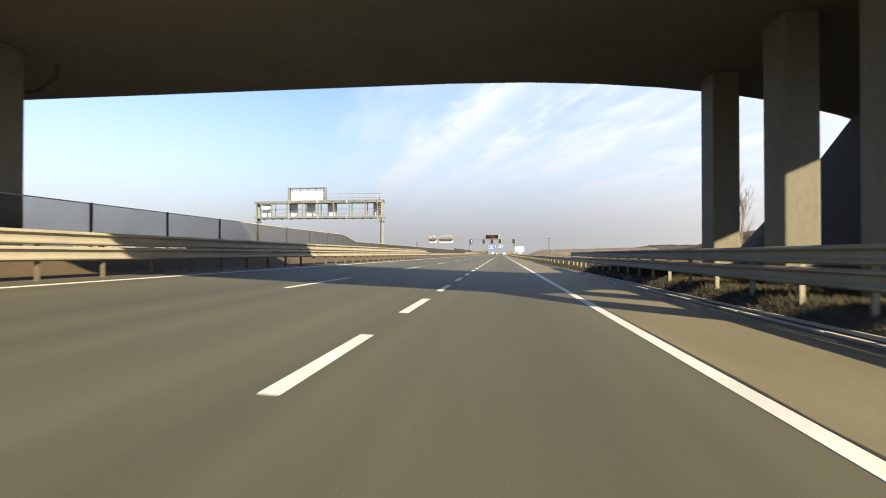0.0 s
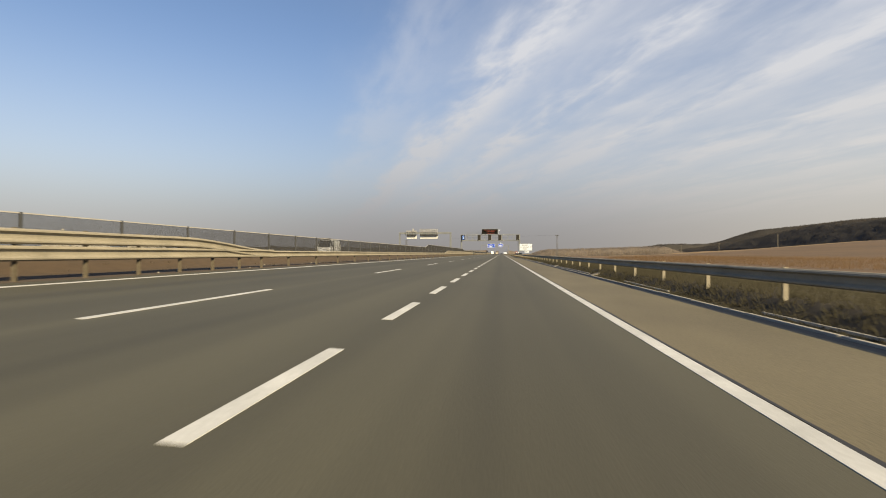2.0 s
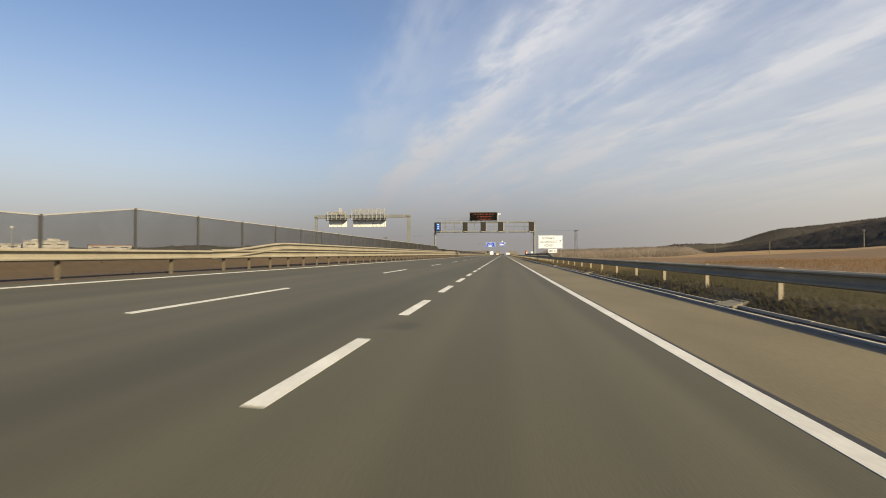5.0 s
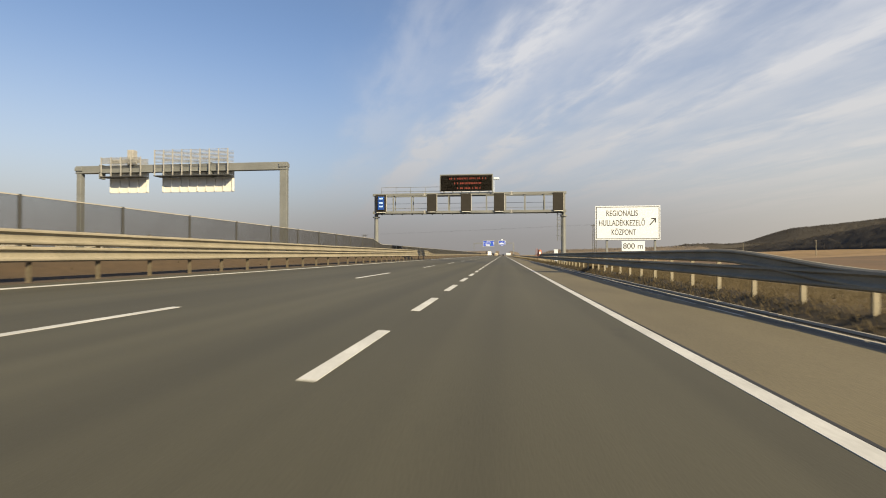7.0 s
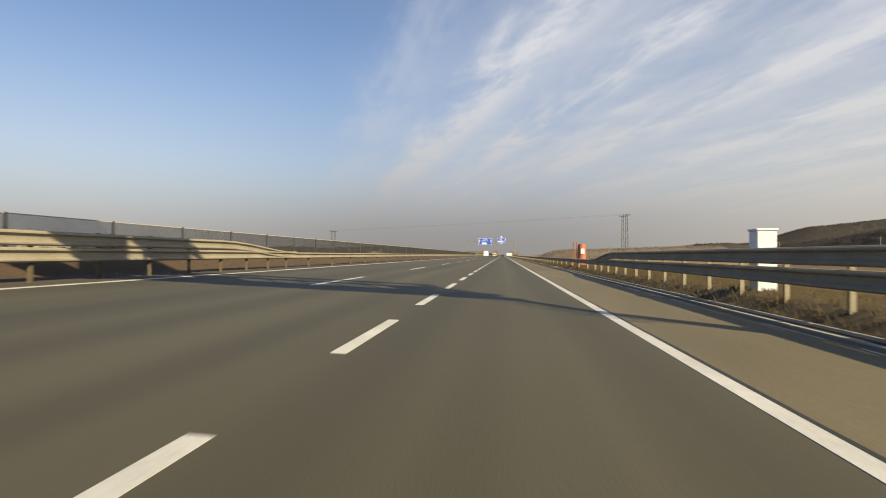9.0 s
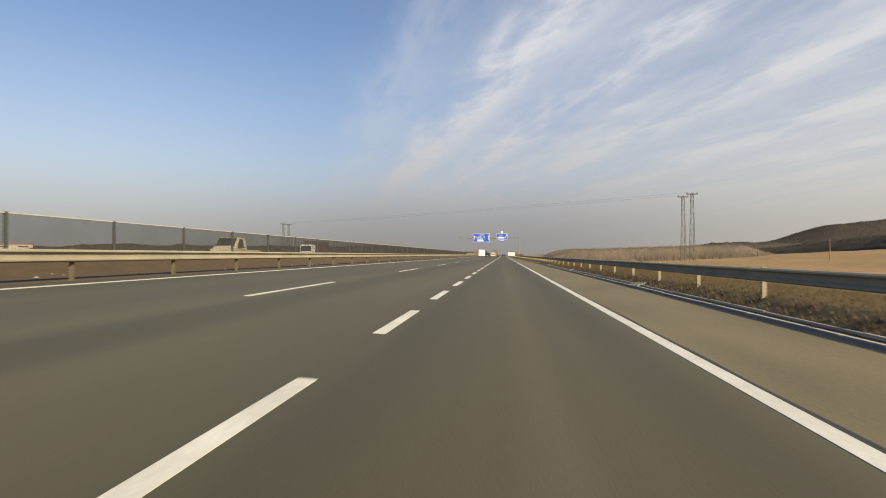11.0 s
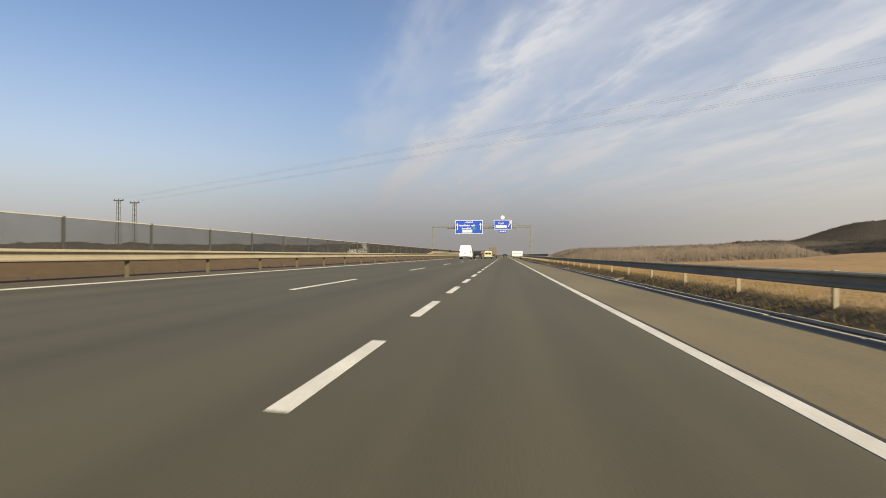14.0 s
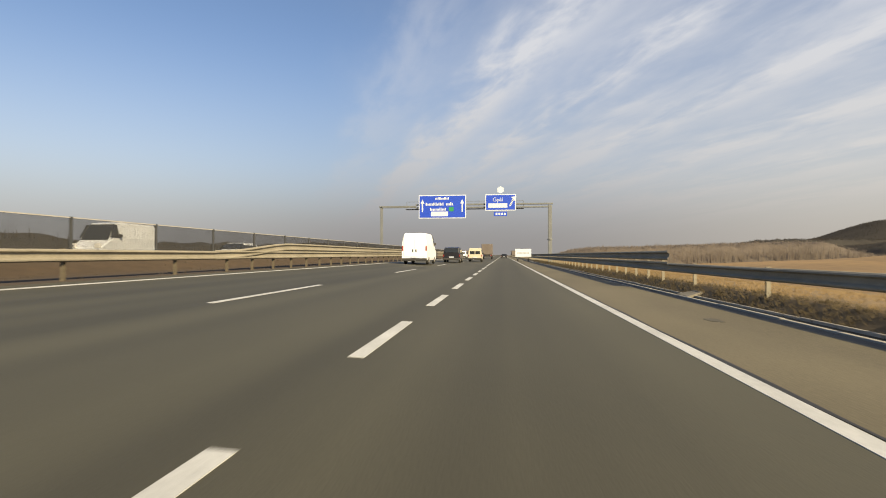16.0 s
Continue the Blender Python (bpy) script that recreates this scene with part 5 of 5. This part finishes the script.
# ---- the works on the far plain ----
def works_hall(x, y, length, depth, h, label, wall, roof, steps=()):
    """A long low industrial hall that faces the road: wall, overhanging roof, gates and a strip of windows."""
    z = land_z(x, y)
    hall = tagged(empty("industrial_hall", x, y, z, 44), label, "building", "works halls")
    bm = bmesh.new()
    box(bm, -length / 2, length / 2, -depth / 2, depth / 2, -1.0, h)
    part("wall", bm, wall, hall)
    bm = bmesh.new()
    ring = [[bm.verts.new((sx, yy, zz)) for yy, zz in ((-depth / 2 - 0.6, h - 0.3), (0, h + depth * 0.05), (depth / 2 + 0.6, h - 0.3), (depth / 2 + 0.6, h - 0.7), (-depth / 2 - 0.6, h - 0.7))]
            for sx in (-length / 2 - 0.6, length / 2 + 0.6)]
    for k in range(5):
        bm.faces.new((ring[0][k], ring[0][(k + 1) % 5], ring[1][(k + 1) % 5], ring[1][k]))
    bm.faces.new(ring[0][::-1])
    bm.faces.new(ring[1])
    part("roof", bm, roof, hall)
    n = int(length / 14)
    for k in range(n):
        cx = -length / 2 + (k + 0.5) * length / n
        bm = bmesh.new()
        box(bm, cx - 2.2, cx + 2.2, -depth / 2 - 0.12, -depth / 2 - 0.02, -0.2, min(5.0, h * 0.5))
        part("gate", bm, M["works_gate"], hall)
        bm = bmesh.new()
        box(bm, cx - 4.6, cx + 4.6, -depth / 2 - 0.10, -depth / 2 - 0.02, h * 0.74, h * 0.74 + 1.3)
        part("window", bm, M["works_window"], hall)
    for cx, w, top in steps:
        bm = bmesh.new()
        box(bm, cx - w / 2, cx + w / 2, -depth / 4, depth / 4, h - 0.2, top, 0.2)
        part("roof_house", bm, wall, hall)


def water_tower(x, y, h):
    z = land_z(x, y)
    w = tagged(empty("water_tower", x, y, z), "white globe water tower on a slim mast", "water tower")
    bm = bmesh.new()
    bmesh.ops.create_cone(bm, cap_ends=True, segments=14, radius1=0.7, radius2=0.4, depth=h - 4, matrix=pose(0, 0, (h - 4) / 2))
    part("mast", bm, M["works_gate"], w, smooth=True)
    bm = bmesh.new()
    bmesh.ops.create_uvsphere(bm, u_segments=20, v_segments=12, radius=2.3, matrix=pose(0, 0, h - 2.3))
    part("tank", bm, M["works_white"], w, smooth=True)


M["works_white"] = material("pale_sheet_wall", (0.40, 0.395, 0.38), 0.7, vary=0.3, scale=0.12, fine=1.5)
M["works_roof"] = material("grey_sheet_roof", (0.30, 0.30, 0.30), 0.6, vary=0.15, scale=0.2, fine=2)
M["works_red"] = material("red_tile_roof", (0.26, 0.12, 0.075), 0.85, vary=0.2, scale=0.3, fine=3)
M["works_gate"] = material("dull_gate", (0.20, 0.21, 0.22), 0.6, vary=0.15, scale=0.3)
M["works_window"] = material("dark_works_window", (0.05, 0.06, 0.07), 0.25, vary=0.1)
works_hall(-618, 757, 48, 26, 19.5, "large white sheet-clad industrial hall on the plain", M["works_white"], M["works_roof"], ((8, 14, 23.0), (-12, 7, 22.0)))
works_hall(-648, 727, 32, 18, 15.5, "lower white annexe hall beside the large one", M["works_white"], M["works_roof"])
works_hall(-563, 804, 52, 20, 14.5, "long low hall with a red roof on the plain", M["works_white"], M["works_red"])
works_hall(-484, 861, 58, 20, 10.5, "low white storage hall on the plain", M["works_white"], M["works_roof"])
water_tower(-623.2, 752.5 - 40, 38.0)


# ---- trees ----
def bare_tree(x, y, h, base, seed, label="leafless tree with fine twigs beside the road"):
    rnd = random.Random(seed)
    t = tagged(empty("bare_tree", x, y, base), label, "tree", "bare trees")
    stems = []
    bm = bmesh.new()
    for i in range(5):
        a = 1.26 * i + rnd.uniform(-0.4, 0.4)
        foot = Vector((math.cos(a) * 0.25, math.sin(a) * 0.25, -0.3))
        lean = Vector((math.cos(a) * rnd.uniform(0.05, 0.16), math.sin(a) * rnd.uniform(0.05, 0.16), 1)).normalized()
        top = foot + lean * h * rnd.uniform(0.72, 1.0)
        bar(bm, foot, foot.lerp(top, 0.5), h * 0.010, 6, h * 0.006)
        bar(bm, foot.lerp(top, 0.49), top, h * 0.006, 5, h * 0.0012)
        stems.append((foot, top, lean))
    part("trunk", bm, M["bark"], t)
    bm = bmesh.new()

    def grow(p, d, ln, r, lvl):
        e = p + d * ln
        bar(bm, p, e, r, 3, r * 0.5)
        if lvl >= 2:
            return
        for _ in range(5):
            nd = (d + Vector((rnd.uniform(-0.45, 0.45), rnd.uniform(-0.45, 0.45), rnd.uniform(0.0, 0.5)))).normalized()
            grow(p + d * ln * rnd.uniform(0.25, 1.0), nd, ln * rnd.uniform(0.4, 0.7), r * 0.55, lvl + 1)
    for foot, top, lean in stems:
        for _ in range(9):
            a = rnd.uniform(0, 6.28)
            d = (lean + Vector((math.cos(a) * 0.6, math.sin(a) * 0.6, 0))).normalized()
            grow(foot.lerp(top, rnd.uniform(0.22, 0.92)), d, h * rnd.uniform(0.12, 0.24), h * 0.0022, 0)
    part("crown", bm, M["bark"], t)


bare_tree(23.6, 53.0, 9.2, -0.4, 3)
bare_tree(30.5, 55.0, 7.6, -0.3, 9)
bare_tree(27.5, 60.0, 4.2, -0.3, 14)


def canopy(name, label, mat, x0, x1, y0, y1, dx, dy, height, rough=0.25, twigs=0, twig_h=1.0, seed=1, gaps=(), thin=1.0, stems=0, tips=None):
    """A mass of leafless crowns: one lumpy blanket over the land, with fine twig tips standing out of it."""
    rnd = random.Random(seed)
    nx, ny = int((x1 - x0) / dx), int((y1 - y0) / dy)
    vs, fs = [], []

    def top(x, y):
        h = height(x, y)
        n = noise.noise((x * 0.23, y * 0.23, seed)) + 0.6 * noise.noise((x * 0.07, y * 0.07, seed + 5.0))
        return h * (1 + rough * n)
    for j in range(ny + 1):
        for i in range(nx + 1):
            x = x0 + (x1 - x0) * i / nx + rnd.uniform(-0.3, 0.3) * dx
            y = y0 + (y1 - y0) * j / ny + rnd.uniform(-0.3, 0.3) * dy
            rim = i in (0, nx) or j in (0, ny)
            vs.append((x, y, land_z(x, y) - 0.5 if rim else land_z(x, y) + top(x, y)))
    for j in range(ny):
        for i in range(nx):
            q = j * (nx + 1) + i
            if not any(g[0] < vs[q][0] < g[1] for g in gaps):
                fs.append((q, q + 1, q + nx + 2, q + nx + 1))
    smooth_faces = len(fs)
    for _ in range(twigs):
        x, y = rnd.uniform(x0, x1), rnd.uniform(y0 + 5 * dy, y1)
        if any(g[0] < x < g[1] for g in gaps):
            continue
        h = top(x, y)
        if h < 0.2:
            continue
        z = land_z(x, y) + h - 0.5
        a, w = rnd.uniform(0, 3.14), thin * twig_h * rnd.uniform(0.06, 0.16)
        lean, b = rnd.uniform(-0.2, 0.2) * twig_h, len(vs)
        vs.extend([(x - math.cos(a) * w, y - math.sin(a) * w, z), (x + math.cos(a) * w, y + math.sin(a) * w, z),
                   (x + lean, y, z + 0.5 + twig_h * rnd.uniform(0.2, 0.9))])
        fs.append((b, b + 1, b + 2))
    for _ in range(stems):
        x, y = rnd.uniform(x0, x1), y0 + (y1 - y0) * rnd.random() ** 2 * 0.35
        h = height(x, y + 14) * rnd.uniform(0.55, 1.08)
        if h < 1.0:
            continue
        z, w, lean, b = land_z(x, y) - 0.3, rnd.uniform(0.10, 0.32), rnd.uniform(-0.06, 0.06) * h, len(vs)
        vs.extend([(x - w, y, z), (x + w, y, z), (x + w * 0.3 + lean, y, z + h), (x - w * 0.3 + lean, y, z + h)])
        fs.append((b, b + 1, b + 2, b + 3))
        for _ in range(5):
            f, b = rnd.uniform(0.35, 0.95), len(vs)
            px, pz, d = x + lean * f, z + h * f, rnd.choice((-1, 1)) * rnd.uniform(0.8, 2.2)
            vs.extend([(px, y - 0.05, pz - 0.12), (px, y - 0.05, pz + 0.12), (px + d, y - rnd.uniform(-1, 1), pz + abs(d) * rnd.uniform(0.5, 1.4))])
            fs.append((b, b + 1, b + 2))
    me = bpy.data.meshes.new(name)
    me.from_pydata(vs, [], fs)
    for k in range(smooth_faces):
        me.polygons[k].use_smooth = True
    me.materials.append(mat)
    if tips:
        me.materials.append(tips)
        for k in range(smooth_faces, len(me.polygons)):
            me.polygons[k].material_index = 1
    return tagged(new(name, me), label, "woods", kind="stuff")


canopy("hillside_scrub", "dark grey-brown leafless scrub on the hillside", M["wood_hill"], 264, 420, 190, 960, 2.4, 4.0,
       lambda x, y: 1.6 + 2.2 * smooth01(264, 280, x), 0.45, 70000, 1.9, 3, thin=0.5, tips=M["twig_dimmed"])
canopy("hilltop_scrub", "dark leafless scrub covering the far flat-topped hill", M["wood_hill"], 425, 960, 1105, 1330, 4.0, 5.0,
       lambda x, y: 1.2 + 4.0 * smooth01(560, 660, x), 0.5, 30000, 3.0, 5, thin=0.6, tips=M["twig_dimmed"])
canopy("far_woods", "brown leafless woods beyond the fields, haze put into their colour", M["wood_far"], 24, 285, 812, 960, 2.4, 3.2,
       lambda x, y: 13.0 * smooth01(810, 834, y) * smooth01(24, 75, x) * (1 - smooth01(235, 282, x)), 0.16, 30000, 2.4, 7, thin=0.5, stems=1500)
canopy("hill_foot_woods", "dark leafless woods at the foot of the far hill", M["wood_hill"], 236, 462, 1010, 1100, 2.8, 4.0,
       lambda x, y: 13.0 * smooth01(1008, 1030, y) * smooth01(236, 275, x), 0.2, 12000, 2.4, 17, thin=0.5, tips=M["twig_dimmed"])
canopy("distant_woods", "leafless woods along the horizon, paled in colour as if by haze", M["wood_far"], -600, 40, 1300, 1500, 6, 10,
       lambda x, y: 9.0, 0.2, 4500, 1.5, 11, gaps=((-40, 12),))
canopy("plain_woods", "dark leafless tree belt across the plain beyond the netting", M["wood_hill"], -1000, -120, 800, 930, 5.0, 8.0,
       lambda x, y: (11.0 + 7.0 * noise.noise((x * 0.012, 0.0, 3.0))) * smooth01(798, 815, y), 0.25, 9000, 2.5, 19, thin=0.6)
canopy("roadside_scrub", "brown leafless scrub beside the opposite carriageway", M["wood_hill"], -47, -40, -30, 700, 0.7, 0.9,
       lambda x, y: max(0.02, 1.0 + 1.8 * noise.noise((0.0, y * 0.03, 6.0)) + 1.6 * smooth01(420, 470, y)), 0.35, 16000, 0.5, 13)


def tufts(name, label, x0, x1, y0, y1, n, h, seed, mat=None):
    """Dry weeds: many small leaning blades."""
    rnd = random.Random(seed)
    vs, fs = [], []
    for _ in range(n):
        x, y = rnd.uniform(x0, x1), rnd.uniform(y0, y1)
        if noise.noise((x * 0.6, y * 0.25, seed)) < -0.6 and rnd.random() < 0.5:
            continue
        z = land_z(x, y) - 0.02
        for _ in range(5):
            a = rnd.uniform(0, 6.28)
            r = rnd.uniform(0.02, 0.12)
            hh = h * rnd.uniform(0.4, 1.2)
            bx, by = x + math.cos(a) * r, y + math.sin(a) * r
            w = rnd.uniform(0.006, 0.014)
            b = len(vs)
            vs.extend([(bx - w, by, z), (bx + w, by, z), (bx + math.cos(a) * hh * 0.5, by + math.sin(a) * hh * 0.5, z + hh)])
            fs.append((b, b + 1, b + 2))
    me = bpy.data.meshes.new(name)
    me.from_pydata(vs, [], fs)
    me.materials.append(mat or M["tuft"])
    tagged(new(name, me), label, "grass", kind="stuff")


tufts("dark_verge_grass", "dark weeds on the verge by the guard rail", 5.5, 11.5, -5, 160, 60000, 0.15, 1, M["tuft_dark"])
tufts("verge_grass", "dry brown weeds on the verge by the guard rail", 5.5, 11.5, 160, 362, 62000, 0.14, 3)
tufts("rail_side_grass", "dark brown weeds in a narrow strip under the guard rail", 5.45, 6.05, 362, 520, 6500, 0.11, 12)
tufts("stubble", "short pale tan stubble beyond the guard rail", 6.0, 12.0, 358, 520, 26000, 0.11, 15, M["stubble_blade"])
tufts("median_grass", "sparse dry weeds on the median soil bank", -13.8, -10.9, -5, 520, 1500, 0.10, 2)
tufts("gutter_weeds", "low dark weeds grown over the rear kerb", 5.2, 5.55, 44, 84, 2600, 0.09, 6, M["tuft_dark"])
tufts("field_weeds", "tall dry rust-brown weeds along the field edge", 34, 66, 60, 230, 9000, 0.75, 8, M["weed_dry"])


def rubble(name, label, spots, seed, size):
    """Loose chips and crumbs: small uneven stones lying in patches."""
    rnd = random.Random(seed)
    vs, fs = [], []
    for x0, y0, rx, ry, n in spots:
        for _ in range(n):
            x, y = x0 + rnd.gauss(0, 0.5) * rx, y0 + rnd.gauss(0, 0.5) * ry
            z = max(land_z(x, y), road_z(x) if x < 4.75 else -0.15) + 0.004
            r = size * rnd.uniform(0.4, 1.0)
            a, b = rnd.uniform(0, 6.28), len(vs)
            for k in range(5):
                q = a + k * 1.257
                vs.append((x + math.cos(q) * r * rnd.uniform(0.7, 1.2), y + math.sin(q) * r * rnd.uniform(0.7, 1.2), z - 0.01))
            vs.append((x + rnd.uniform(-0.3, 0.3) * r, y + rnd.uniform(-0.3, 0.3) * r, z + r * rnd.uniform(0.3, 0.8)))
            fs.extend([(b + k, b + (k + 1) % 5, b + 5) for k in range(5)])
            fs.append((b + 4, b + 3, b + 2, b + 1, b))
    me = bpy.data.meshes.new(name)
    me.from_pydata(vs, [], fs)
    me.materials.append(M["rubble"])
    tagged(new(name, me), label, "rubble", kind="stuff")


rubble("shoulder_rubble", "pale crumbs of stone scattered along the shoulder edge",
       [(5.0, 83.0, 0.4, 4.0, 60), (5.3, 105.0, 0.3, 3.0, 12), (5.0, 146.0, 0.3, 5.0, 30), (4.9, 250.0, 0.5, 60.0, 50), (4.9, 380.0, 0.5, 60.0, 50)], 5, 0.045)
rubble("median_rubble", "pale litter and stone chips on the median soil",
       [(-12.0, 104.0, 0.5, 5.0, 24), (-12.0, 222.0, 0.5, 6.0, 30), (-12.0, 300.0, 0.7, 80.0, 60), (-11.8, 60.0, 0.6, 40.0, 50)], 6, 0.07)
